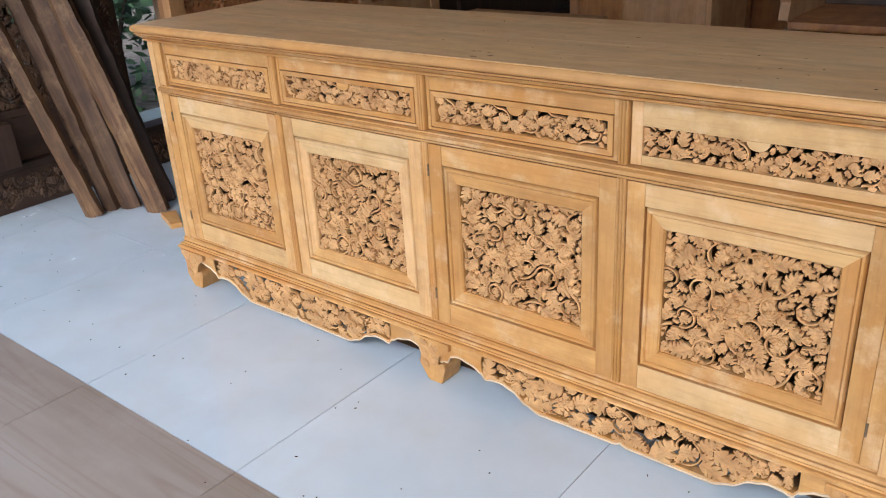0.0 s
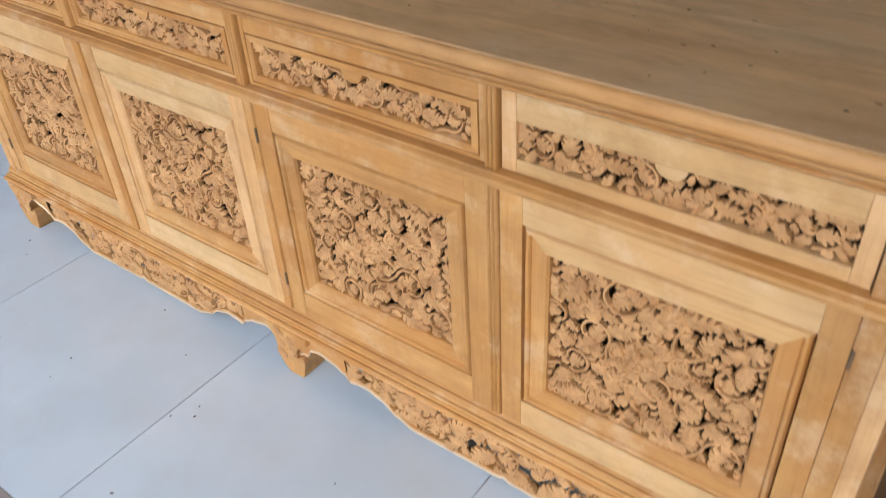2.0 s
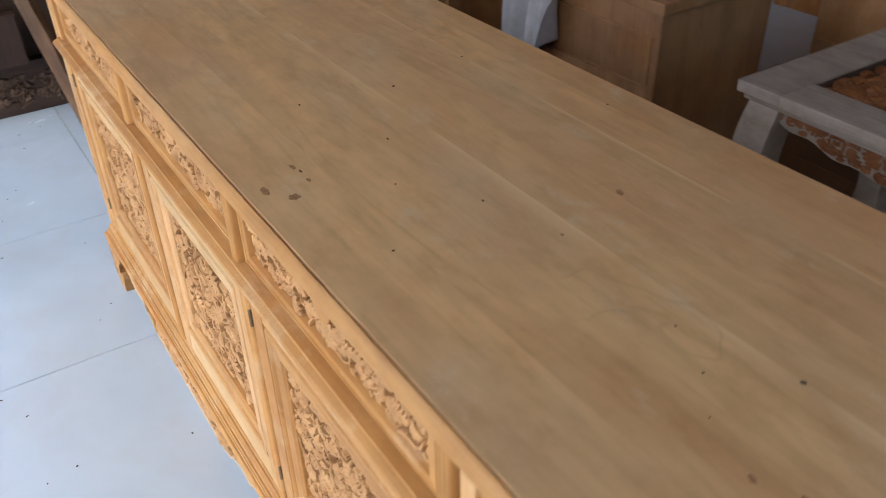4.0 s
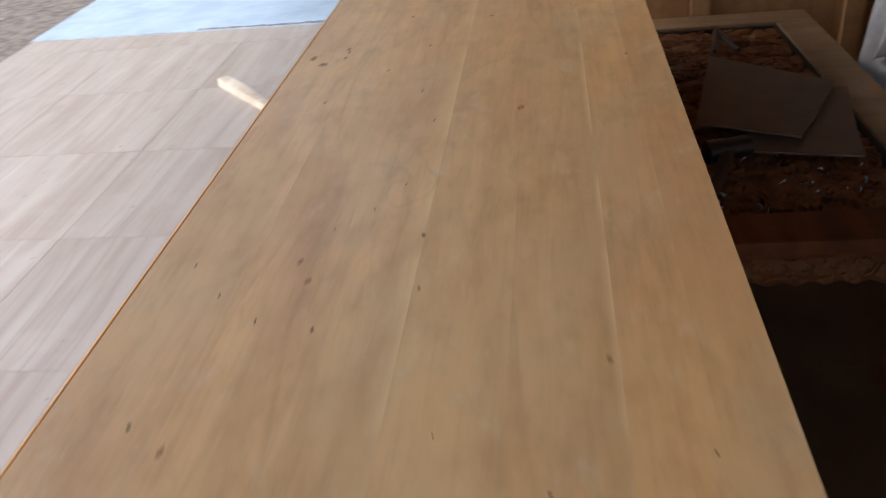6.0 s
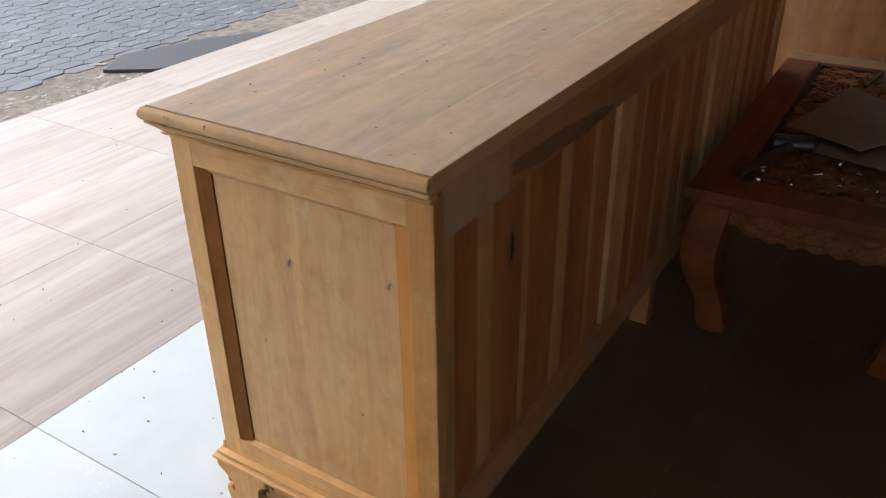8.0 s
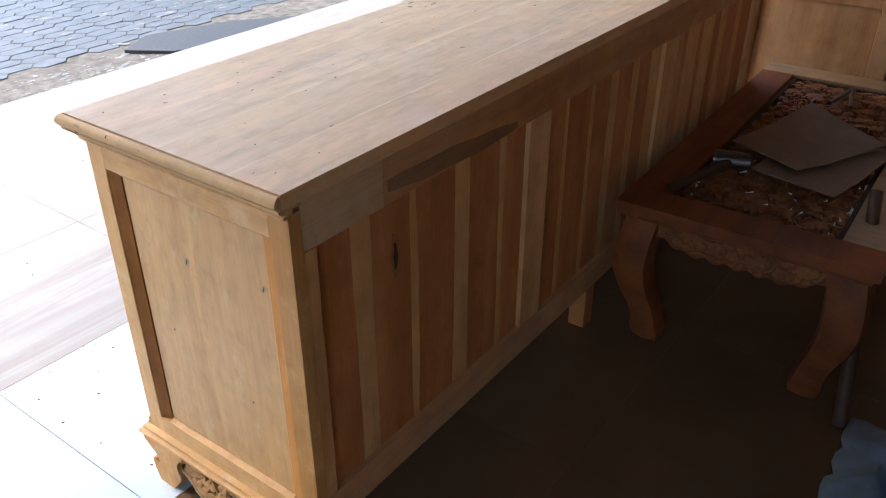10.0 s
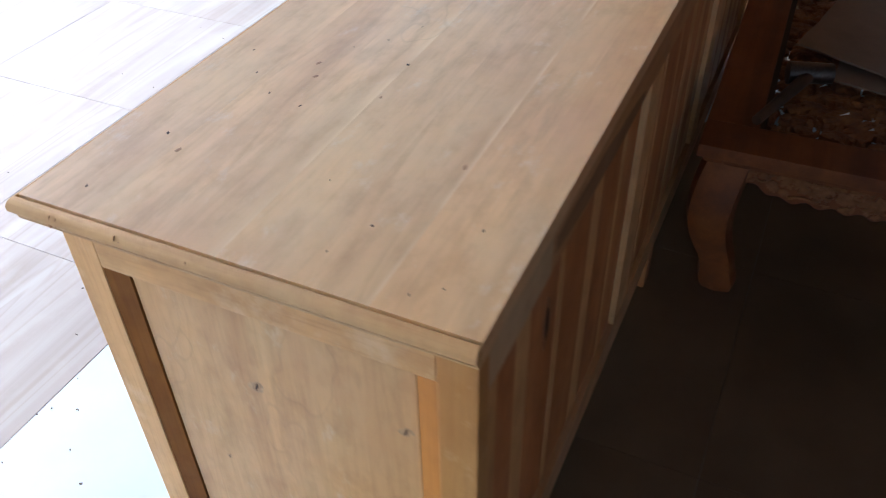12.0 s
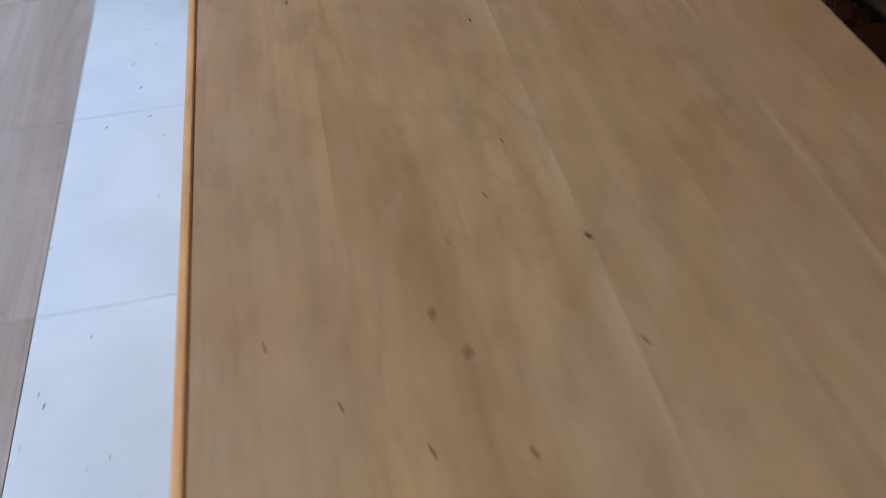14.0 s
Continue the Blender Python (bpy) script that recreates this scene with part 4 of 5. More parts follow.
# chips and splits in the moulded edge of the end
for y, l, h in ((0.008, 0.0012, 0.010), (0.016, 0.001, 0.007), (0.024, 0.0014, 0.003), (0.088, 0.001, 0.008), (0.094, 0.002, 0.003), (0.17, 0.0008, 0.006)):
    pts = [(y + l * math.cos(a) * rb.uniform(0.3, 1.2) + 0.25 * h * math.sin(a), 0.788 + h * math.sin(a) * rb.uniform(0.4, 1.1)) for a in np.linspace(0, 2 * math.pi, 12)[:-1]]
    part("split", prism(pts, 1.02, 1.0281, "x"), stainm, top)

# knots in the end panel
for y, z, r in ((0.182, 0.585, 1.0), (0.364, 0.603, 0.8), (0.11, 0.42, 0.4), (0.3, 0.35, 0.4)):
    for rr, m, d in ((8.0, pale_knot, 0.0001), (4.0, panel_knot, 0.0002), (1.0, speck, 0.0005)):
        pts = [(y + r * 0.0016 * rr * math.cos(a) * rb.uniform(0.5, 1.1) + 0.3 * q, z + q) for a, q in ((a, r * 0.006 * (1 + 0.5 * (rr > 2)) * math.sin(a)) for a in np.linspace(0, 2 * math.pi, 15)[:-1])]
        part("knot", prism(pts, 0.988, 0.9888 + d, "x"), m, side)

# sawdust, chips and grit on the floor
V, F = [], []
rb = random.Random(33)
for k in range(170):
    x, y = rb.uniform(-2.6, 1.8), rb.uniform(-1.9, 0.0) if k % 3 else rb.uniform(-0.54, -0.02)
    a, l, w = rb.uniform(0, 6.28), rb.uniform(0.0010, 0.0034), rb.uniform(0.0007, 0.0015)
    i = len(V)
    c, s = math.cos(a), math.sin(a)
    for z in (0.0005, 0.002):
        V += [(x + c * l * p - s * w * q, y + s * l * p + c * w * q, z) for p, q in ((-1, -1), (1, -0.6), (0.8, 1), (-0.7, 0.8))]
    F += [(i + 4, i + 5, i + 6, i + 7)] + [(i + p, i + (p + 1) % 4, i + 4 + (p + 1) % 4, i + 4 + p) for p in range(4)]
me = bpy.data.meshes.new("floor_grit")
me.from_pydata(V, [], F)
tagged(mesh_part("floor_grit", me, speck), "dark wood chips and grit scattered on the floor", "grit", kind="stuff")


# ---- behind the sideboard ----
def cabriole(parent, x, y, sx, sy, z1, w=0.05, m=None, name="leg"):
    """A bowed leg that swells out at the knee towards (sx, sy), narrows, and tucks its rounded toe under."""
    bm = bmesh.new()
    rows = []
    for t in np.linspace(0, 1, 22):
        z = z1 * (1 - t)
        swell = 1.04 + 0.12 * math.sin(math.pi * min(1, t * 1.4)) - 0.24 * t + 0.14 * math.exp(-((t - 0.93) / 0.05) ** 2)
        out = 0.018 * math.sin(math.pi * min(1, t / 0.75)) - 0.03 * max(0, (t - 0.4) / 0.6) ** 1.4
        r = w / 2 * swell
        cx, cy = x + sx * out, y + sy * out
        rows.append([bm.verts.new((cx + r * a * (1 if abs(a) + abs(b) < 2 else 0.86), cy + r * b * (1 if abs(a) + abs(b) < 2 else 0.86), z)) for a, b in ((-1, -1), (0, -1.06), (1, -1), (1.06, 0), (1, 1), (0, 1.06), (-1, 1), (-1.06, 0))])
    for a, b in zip(rows, rows[1:]):
        for i in range(8):
            bm.faces.new((a[i], a[(i + 1) % 8], b[(i + 1) % 8], b[i]))
    bm.faces.new(rows[0])
    bm.faces.new(rows[-1][::-1])
    return part(name, bm, m, parent, smooth=50)


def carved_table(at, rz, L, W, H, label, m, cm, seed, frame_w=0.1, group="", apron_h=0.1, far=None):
    """A low table: framed top with a sunk pierced panel, carved aprons, four bowed legs."""
    t = thing("coffee_table", at, label, "coffee table", group, rz=rz)
    hx, hy, th = L / 2, W / 2, 0.028
    # far: paler wood for two boards, the light on them put into colour
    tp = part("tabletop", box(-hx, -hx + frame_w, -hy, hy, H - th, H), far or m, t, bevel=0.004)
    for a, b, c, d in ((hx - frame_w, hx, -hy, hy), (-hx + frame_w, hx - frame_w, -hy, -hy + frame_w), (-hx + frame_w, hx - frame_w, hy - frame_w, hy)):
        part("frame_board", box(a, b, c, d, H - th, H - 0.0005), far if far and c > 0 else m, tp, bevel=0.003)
    gx, gy = hx - frame_w, hy - frame_w
    for a, b, c, d in ((-gx, gx, -gy, -gy + 0.012), (-gx, gx, gy - 0.012, gy), (-gx, -gx + 0.012, -gy + 0.012, gy - 0.012), (gx - 0.012, gx, -gy + 0.012, gy - 0.012)):
        part("groove", box(a, b, c, d, H - th, H - 0.008), speck, tp)
    c = Carving(-gx + 0.012, gx - 0.012, -gy + 0.012, gy - 0.012, seed, size=1.25, thick=0.012, cell=0.0022)
    nu, nv = max(2, round(2 * gx / 0.14)), max(1, round(2 * gy / 0.14))
    for i in range(nu):
        for j in range(nv):
            u, v = -gx + (i + 0.5) * 2 * gx / nu, -gy + (j + 0.5) * 2 * gy / nv
            c.scroll(u, v, 0.052, 1 if (i + j) % 2 else -1, c.r.uniform(0, 6.28))
            if (i + j) % 2:
                c.flower(u, v, 0.03, 5)
    c.fill(0.86, 0.06, 200, 0.02)
    tagged(mesh_part("carving", c.mesh(lambda u, v, h: (u, v, H - 0.012 + h)), cm, tp, "pierced leaf carving", smooth=50), kind="stuff")
    inset = 0.035
    for a, b, c, d in ((-hx + 0.012, hx - 0.012, -hy + 0.012, -hy + 0.05), (-hx + 0.012, hx - 0.012, hy - 0.05, hy - 0.012), (-hx + 0.012, -hx + 0.05, -hy + 0.05, hy - 0.05), (hx - 0.05, hx - 0.012, -hy + 0.05, hy - 0.05)):
        part("edge_moulding", box(a, b, c, d, H - th - 0.016, H - th - 0.0005), m, t, bevel=0.006)
    def low(half):
        return lambda u: H - th - apron_h * (0.4 + 0.42 * min(1.0, 2.2 * (1 - abs(u) / half)) ** 0.8 + 0.05 * math.cos(18 * math.pi * u / (2 * half)))
    for half, place in ((hx - 0.07, lambda u, v, h: (u, -hy + inset - h, v)), (hx - 0.07, lambda u, v, h: (u, hy - inset + h, v)),
                        (hy - 0.07, lambda u, v, h: (-hx + inset - h, u, v)), (hy - 0.07, lambda u, v, h: (hx - inset + h, u, v))):
        us = np.linspace(-half, half, 49)
        bm = bmesh.new()
        f = low(half)
        for a, b in zip(us, us[1:]):
            v = [bm.verts.new(place(*p)) for p in ((a, f(a), 0), (b, f(b), 0), (b, H - th, 0), (a, H - th, 0), (a, f(a), -0.02), (b, f(b), -0.02), (b, H - th, -0.02), (a, H - th, -0.02))]
            for k in ((0, 1, 2, 3), (4, 7, 6, 5), (0, 4, 5, 1)):
                bm.faces.new([v[i] for i in k])
        bmesh.ops.remove_doubles(bm, verts=bm.verts[:], dist=1e-5)
        ap = part("apron", bm, m, t, "carved scalloped apron")
        zc, hh = H - th - apron_h / 2 - 0.004, apron_h - 0.012
        cc = strip_carving(2 * half, hh, seed + 3, lambda u: max(-hh / 2, f(u) + 0.004 - zc), 1.2, 0.85, False, 0.002)
        tagged(mesh_part("carving", cc.mesh(lambda u, v, h: place(u, zc + v, max(h, -0.004) * 0.8 + 0.002)), cm, ap, smooth=50), kind="stuff")
    for sx in (-1, 1):
        for sy in (-1, 1):
            cabriole(t, sx * (hx - 0.065), sy * (hy - 0.065), sx, sy, H - th, 0.086, m)
    return t


# tan copy of the table's wood, standing for light on its far boards
lit_tan_wood = wood("lit_tan_teak", (0.42, 0.28, 0.15), (0.33, 0.205, 0.1), (0.22, 0.12, 0.055), "y", vary=0.15, stain=0.3)
carved_table((-0.604, 0.765, 0), 1.6, 1.25, 0.58, 0.40, "low brown teak coffee table with a pierced carved top", table_wood, carve_brown, 301, far=lit_tan_wood)
grey_top = wood("dusty_teak", (0.5, 0.43, 0.34), (0.38, 0.31, 0.235), (0.22, 0.165, 0.11), "x", rough=0.6, vary=0.2, stain=0.5, grey=(0.44, 0.4, 0.35))
carved_table((0.36, 1.53, 0), 0.0, 1.16, 0.64, 0.49, "dusty grey teak coffee table with a carved top", grey_top, carve_brown, 331, frame_w=0.11)


def bent_card(name, corners, z, lift, label):
    """A cardboard sheet with a fold across it and a torn edge."""
    (ax, ay), (bx, by), (cx, cy), (dx, dy) = corners
    ox, oy = (ax + bx + cx + dx) / 4, (ay + by + cy + dy) / 4
    t = thing(name, (ox, oy, z), label, "cardboard")
    n, k = 14, 8
    r = random.Random(len(label))
    jag = [r.uniform(-1, 1) for _ in range(k + 1)]

    def layer(bm, zz, j0, j1):
        g = []
        for i in range(n + 1):
            u = i / n
            line = []
            for j in range(j0, j1 + 1):
                v = j / k
                x = (ax * (1 - u) + bx * u) * (1 - v) + (dx * (1 - u) + cx * u) * v
                y = (ay * (1 - u) + by * u) * (1 - v) + (dy * (1 - u) + cy * u) * v
                if i in (0, n):
                    x += jag[j] * 0.006
                line.append(bm.verts.new((x - ox, y - oy, zz + lift * abs(v - 0.375) * 1.4)))
            g.append(line)
        return g

    for name_of, j0, j1 in (("sheet", 3, k), ("flap", 0, 3)):
        bm = bmesh.new()
        lo, hi = layer(bm, 0, j0, j1), layer(bm, 0.004, j0, j1)
        m = j1 - j0
        for i in range(n):
            for j in range(m):
                bm.faces.new((hi[i][j], hi[i + 1][j], hi[i + 1][j + 1], hi[i][j + 1]))
                bm.faces.new((lo[i][j], lo[i][j + 1], lo[i + 1][j + 1], lo[i + 1][j]))
            bm.faces.new((lo[i][0], lo[i + 1][0], hi[i + 1][0], hi[i][0]))
            bm.faces.new((lo[i][m], hi[i][m], hi[i + 1][m], lo[i + 1][m]))
        for j in range(m):
            bm.faces.new((lo[0][j], hi[0][j], hi[0][j + 1], lo[0][j + 1]))
            bm.faces.new((lo[n][j], lo[n][j + 1], hi[n][j + 1], hi[n][j]))
        part(name_of, bm, card, t)
    return t


bent_card("cardboard", ((-0.30, 0.70), (-0.26, 0.905), (-0.60, 0.97), (-0.66, 0.72)), 0.402, 0.012, "flat grey cardboard lying on the coffee table")
bent_card("cardboard", ((-0.41, 0.61), (-0.325, 0.80), (-0.60, 0.94), (-0.80, 0.70)), 0.419, 0.01, "torn folded grey cardboard on the coffee table")
bent_card("cardboard", ((0.22, 1.32), (0.55, 1.22), (0.85, 1.6), (0.3, 1.72)), 0.492, 0.012, "large grey cardboard sheet on the dusty table")


def rod(p, q, r0, r1, bm=None, seg=10):
    bm = bm or bmesh.new()
    p, q = Vector(p), Vector(q)
    turn = (q - p).to_track_quat("Z", "Y").to_matrix().to_4x4()
    bmesh.ops.create_cone(bm, cap_ends=True, segments=seg, radius1=r0, radius2=r1, depth=(q - p).length, matrix=Matrix.Translation((p + q) / 2) @ turn)
    return bm


hammer = thing("mallet", (-0.19, 0.63, 0.402), "dark wooden carving mallet lying on the table", "mallet")
part("handle", rod((0.12, -0.05, 0.014), (-0.08, 0.02, 0.022), 0.010, 0.014), dark_wood, hammer, smooth=40)
part("head", rod((-0.08, -0.02, 0.024), (-0.105, 0.065, 0.026), 0.024, 0.021, seg=14), iron, hammer, "dull grey head", smooth=40)
tongs = thing("pliers", (-0.95, 0.76, 0.402), "old grey iron pliers lying on the carved top", "pliers")
for s in (-1, 1):
    part("arm", rod((-0.09, 0.0, 0.012), (0.06, s * 0.03, 0.008), 0.009, 0.006), iron, tongs, smooth=40)
pole = thing("wooden_pole", (-0.04, 1.02, 0.0), "dark wooden pole leaning against the coffee table", "pole")
part("shaft", rod((0.05, 0.06, 0.0), (-0.2, -0.03, 0.46), 0.017, 0.014), dark_wood, pole, smooth=40)
shreds = bmesh.new()
rb = random.Random(77)
for _ in range(16):
    a, x, y = rb.uniform(0, 3.1), rb.uniform(-0.36, -0.13), rb.uniform(0.60, 0.95)
    l, w = rb.uniform(0.004, 0.011), rb.uniform(0.0012, 0.0028)
    bm2 = [shreds.verts.new((x + l * math.cos(a) * p - w * math.sin(a) * q, y + l * math.sin(a) * p + w * math.cos(a) * q, 0.4035 + 0.002 * p * q)) for p, q in ((-1, -1), (1, -1), (1, 1), (-1, 1))]
    shreds.faces.new(bm2)
paper = plain("white_paper", (0.75, 0.76, 0.78), 0.8)
tagged(part("paper_scraps", shreds, paper), "tiny white paper scraps on the carved table", "paper scraps", kind="stuff")


mid_wood = wood("mid_brown_teak", (0.46, 0.205, 0.062), (0.34, 0.135, 0.037), (0.18, 0.065, 0.016), "z", vary=0.25, stain=0.2)
door_wood = wood("pale_brown_teak_door", (0.45, 0.25, 0.105), (0.36, 0.18, 0.068), (0.24, 0.105, 0.036), "z", vary=0.15, stain=0.2)


def wardrobe(at, rz, W, D, H, bays, label, carved_from, seed, m_frame, m_panel, cm):
    """A tall cupboard: framed panels below, carved panels above, seen from its front (-y)."""
    t = thing("wardrobe", at, label, "wardrobe", rz=rz)
    part("body", box(-W / 2 + 0.01, W / 2 - 0.01, 0.03, D, 0.0, H), m_panel, t)
    for k in range(bays + 1):
        x = -W / 2 + 0.03 + k * (W - 0.06) / bays
        part("stile", box(x - 0.03, x + 0.03, 0.0, 0.04, 0.0, H), m_frame, t, bevel=0.004)
    for z0, z1 in ((0.0, 0.14), (carved_from - 0.07, carved_from), (H - 0.1, H)):
        part("rail", box(-W / 2 + 0.03, W / 2 - 0.03, 0.006, 0.04, z0, z1), m_frame, t, bevel=0.004)
    for k in range(bays):
        x0, x1 = -W / 2 + 0.06 + k * (W - 0.06) / bays, -W / 2 + (k + 1) * (W - 0.06) / bays
        part("panel", box(x0 + 0.002, x1 - 0.002, 0.016, 0.03, 0.14, carved_from - 0.07), m_panel, t, bevel=0.003)
        c = Carving(x0, x1, carved_from, min(H - 0.1, carved_from + 0.5), seed + k, size=1.8, thick=0.01, cell=0.004)
        for i in range(3):
            for j in range(3):
                c.scroll(x0 + (i + 0.5) * (x1 - x0) / 3, carved_from + (j + 0.5) * 0.16, 0.06, 1 if (i + j) % 2 else -1, c.r.uniform(0, 6.28))
        c.fill(0.85, 0.09, 120, 0.04)
        tagged(mesh_part("carving", c.mesh(lambda u, v, h: (u, 0.018 - h, v)), cm, t, smooth=50), kind="stuff")
    return t


wardrobe((-1.33, 0.99, 0), 90, 1.4, 0.08, 1.9, 3, "tall teak panel doors, plain below and carved above", 0.66, 400, door_wood, door_wood, carve_brown)
wardrobe((0.1, 2.95, 0), 0, 3.0, 0.5, 1.9, 6, "row of brown carved teak cupboard doors", 0.85, 420, mid_wood, mid_wood, carve_brown)


def chest(at, W, D, H, label, m):
    t = thing("chest", at, label, "chest")
    part("body", box(-W / 2, W / 2, 0, D, 0.05, H - 0.03), m, t, bevel=0.005)
    part("lid", box(-W / 2 - 0.015, W / 2 + 0.015, -0.015, D + 0.015, H - 0.03, H), m, t, bevel=0.006)
    for sx in (-1, 1):
        for y in (0.03, D - 0.03):
            part("leg", box(sx * (W / 2 - 0.03) - 0.025, sx * (W / 2 - 0.03) + 0.025, y - 0.025, y + 0.025, 0.0, 0.06), m, t, bevel=0.004)
    for k in range(3):
        z = 0.12 + k * (H - 0.2) / 3
        part("plank", box(-W / 2 + 0.02, W / 2 - 0.02, -0.008, 0.004, z, z + (H - 0.2) / 3 - 0.01), m, t, bevel=0.003)
    return t


chest((-0.75, 1.2, 0), 0.6, 0.4, 0.6, "brown wooden chest standing behind the coffee table", door_wood)
chest((-0.4, 2.05, 0), 0.4, 0.4, 0.72, "light brown teak box among stored furniture", door_wood)

bench = thing("carved_bench", (0.65, 2.1, 0), "teak bench with a scrolled carved arm", "bench")
part("seat", box(-0.56, 0.6, 0.0, 0.5, 0.50, 0.53), mid_wood, bench, bevel=0.006)
arm = [(0.0, 0.53), (0.02, 0.6), (0.0, 0.66), (0.05, 0.72), (0.14, 0.75), (0.25, 0.72), (0.3, 0.66), (0.36, 0.7), (0.46, 0.8), (0.5, 0.8), (0.5, 0.53)]
part("arm", prism(arm, -0.6, -0.56, "x"), door_wood, bench, "scrolled carved arm", bevel=0.004)
part("back", box(-0.6, 0.6, 0.48, 0.52, 0.53, 1.0), dark_wood, bench, bevel=0.006)
for x in (-0.55, 0.55):
    for y in (0.04, 0.46):
        part("leg", box(x - 0.03, x + 0.03, y - 0.03, y + 0.03, 0, 0.50), plank_wood, bench, bevel=0.004)


def drape(name, at, w, h, folds, m, label, category, seed, rz=0.0, top=0.12):
    """A cloth thrown over an edge: a short flat part on top and a long folded fall in front."""
    t = thing(name, at, label, category, rz=rz)
    r = random.Random(seed)
    ph = [r.uniform(0, 6.28) for _ in range(4)]
    bm = bmesh.new()
    nu, nv = 40, 26
    g = []
    for i in range(nu + 1):
        u = i / nu
        line = []
        for j in range(nv + 1):
            v = j / nv * (h + top)
            fall = max(0.0, v - top)
            amp = 0.016 + 0.2 * fall
            y = -amp * (0.5 + 0.5 * math.sin(folds * 2 * math.pi * u + ph[0]) + 0.35 * math.sin(folds * 4.3 * u + ph[1])) - 0.012 * min(1, fall * 20)
            x = (u - 0.5) * w * (1 - 0.35 * fall / h) + 0.012 * math.sin(5 * fall / h + ph[2])
            if v < top:
                line.append(bm.verts.new((x, top - v, 0.008 + 0.03 * (0.5 + 0.5 * math.sin(folds * 6.28 * u + ph[0])))))
            else:
                line.append(bm.verts.new((x, y, -fall * (1 - 0.3 * math.sin(4.4 * u + ph[3])))))
        g.append(line)
    for i in range(nu):
        for j in range(nv):
            bm.faces.new((g[i][j], g[i + 1][j], g[i + 1][j + 1], g[i][j + 1]))
    ob = part("fabric", bm, m, t, smooth=70)
    so = ob.modifiers.new("thickness", "SOLIDIFY")
    so.thickness = 0.002
    return t


drape("cloth", (-0.86, 1.18, 0.605), 0.25, 0.27, 4, cloth_mat, "crumpled white cotton cloth hanging over the chest", "cloth", 3)

# crumpled plastic on the floor
crum = bmesh.new()
rb = random.Random(9)
g = [[crum.verts.new((-0.02 + 0.4 * i / 14 + rb.uniform(-0.008, 0.008), 1.1 + 0.26 * j / 10 + rb.uniform(-0.008, 0.008), 0.012 + 0.07 * rb.random() * math.sin(math.pi * i / 14) * math.sin(math.pi * j / 10) + 0.003 * rb.random())) for j in range(11)] for i in range(15)]
for i in range(14):
    for j in range(10):
        crum.faces.new((g[i][j], g[i + 1][j], g[i + 1][j + 1], g[i][j + 1]))
ob = part("plastic_sheet", crum, blue_mat, smooth=60)
tagged(ob, "crumpled pale blue plastic sheet on the floor", "plastic sheet")
so = ob.modifiers.new("thickness", "SOLIDIFY")
so.thickness = 0.002

# ---- left: carved partition, leaning planks, garden ----
PX = -2.2
screen = thing("carved_partition", (PX, 0, 0), "old dark teak partition with pierced carved panels", "partition")
rail = part("base_rail", box(-0.04, 0.04, -0.30, 4.49, 0.0, 0.16), dark_x, screen, "carved base rail", bevel=0.006)
part("base_ledge", box(-0.05, 0.055, -0.30, 4.49, 0.1605, 0.185), dark_x, screen, bevel=0.004)
c = strip_carving(1.3, 0.12, 501, None, 1.6, 0.85, False, 0.0025)
tagged(mesh_part("carving", c.mesh(lambda u, v, h: (0.044 + h * 1.2, 0.38 + u, 0.08 + v)), carve_dark, rail, smooth=50), kind="stuff")
for y0, y1 in ((-0.30, -0.18), (0.36, 0.57), (1.0, 1.1), (2.0, 2.1), (2.9, 3.0)):
    post = part("post", box(-0.035, 0.05, y0, y1, 0.1855, 2.3), dark_wood, screen, "carved post", bevel=0.005)
    if y0 < 1:
        cc = Carving(y0 + 0.01, y1 - 0.01, 0.2, 1.3, int(510 + 10 * y0), size=1.5, thick=0.004, cell=0.003)
        cc.fill(0.9, 0.08, 120, 0.03)
        tagged(mesh_part("carving", cc.mesh(lambda u, v, h: (0.052 + h, u, v)), carve_dark, post, smooth=50), kind="stuff")
foot_block = part("foot_block", box(0.0505, 0.1, -0.18, 0.02, 0.186, 0.36), dark_wood, screen, bevel=0.006)
part("low_panel", box(-0.015, 0.015, -0.18, 0.36, 0.1855, 0.36), dark_x, screen, bevel=0.004)
part("lock_rail", box(-0.02, 0.02, -0.18, 0.36, 0.3605, 0.39), dark_x, screen, bevel=0.003)
cc = Carving(-0.18, 0.36, 0.391, 1.1, 521, size=1.7, thick=0.012, cell=0.003)
for i in range(5):
    for j in range(5):
        cc.scroll(-0.18 + (i + 0.5) * 0.108, 0.4 + (j + 0.5) * 0.14, 0.055, 1 if (i + j) % 2 else -1, cc.r.uniform(0, 6.28))
cc.fill(0.85, 0.09, 200, 0.03)
tagged(mesh_part("pierced_panel", cc.mesh(lambda u, v, h: (h, u, v)), carve_dark, screen, "pierced carved panel with daylight behind", smooth=50), kind="stuff")
for k in range(6):
    part("slat", box(-0.024, -0.016, -0.178 + 0.09 * k, -0.178 + 0.09 * k + 0.074, 0.391, 1.1), dark_wood, screen)
part("upper_panel", box(-0.015, 0.015, -0.18, 0.36, 1.101, 2.3), dark_wood, screen)
part("lintel", box(-0.04, 0.05, -0.30, 4.49, 2.3, 3.395), dark_x, screen, bevel=0.005)
part("far_panel", box(-0.015, 0.015, 1.1, 4.49, 0.1855, 2.3), dark_wood, screen)
part("door_post", box(-0.03, 0.03, 0.8, 0.86, 0.1855, 2.3), plank_wood, screen, "paler brown door post", bevel=0.004)


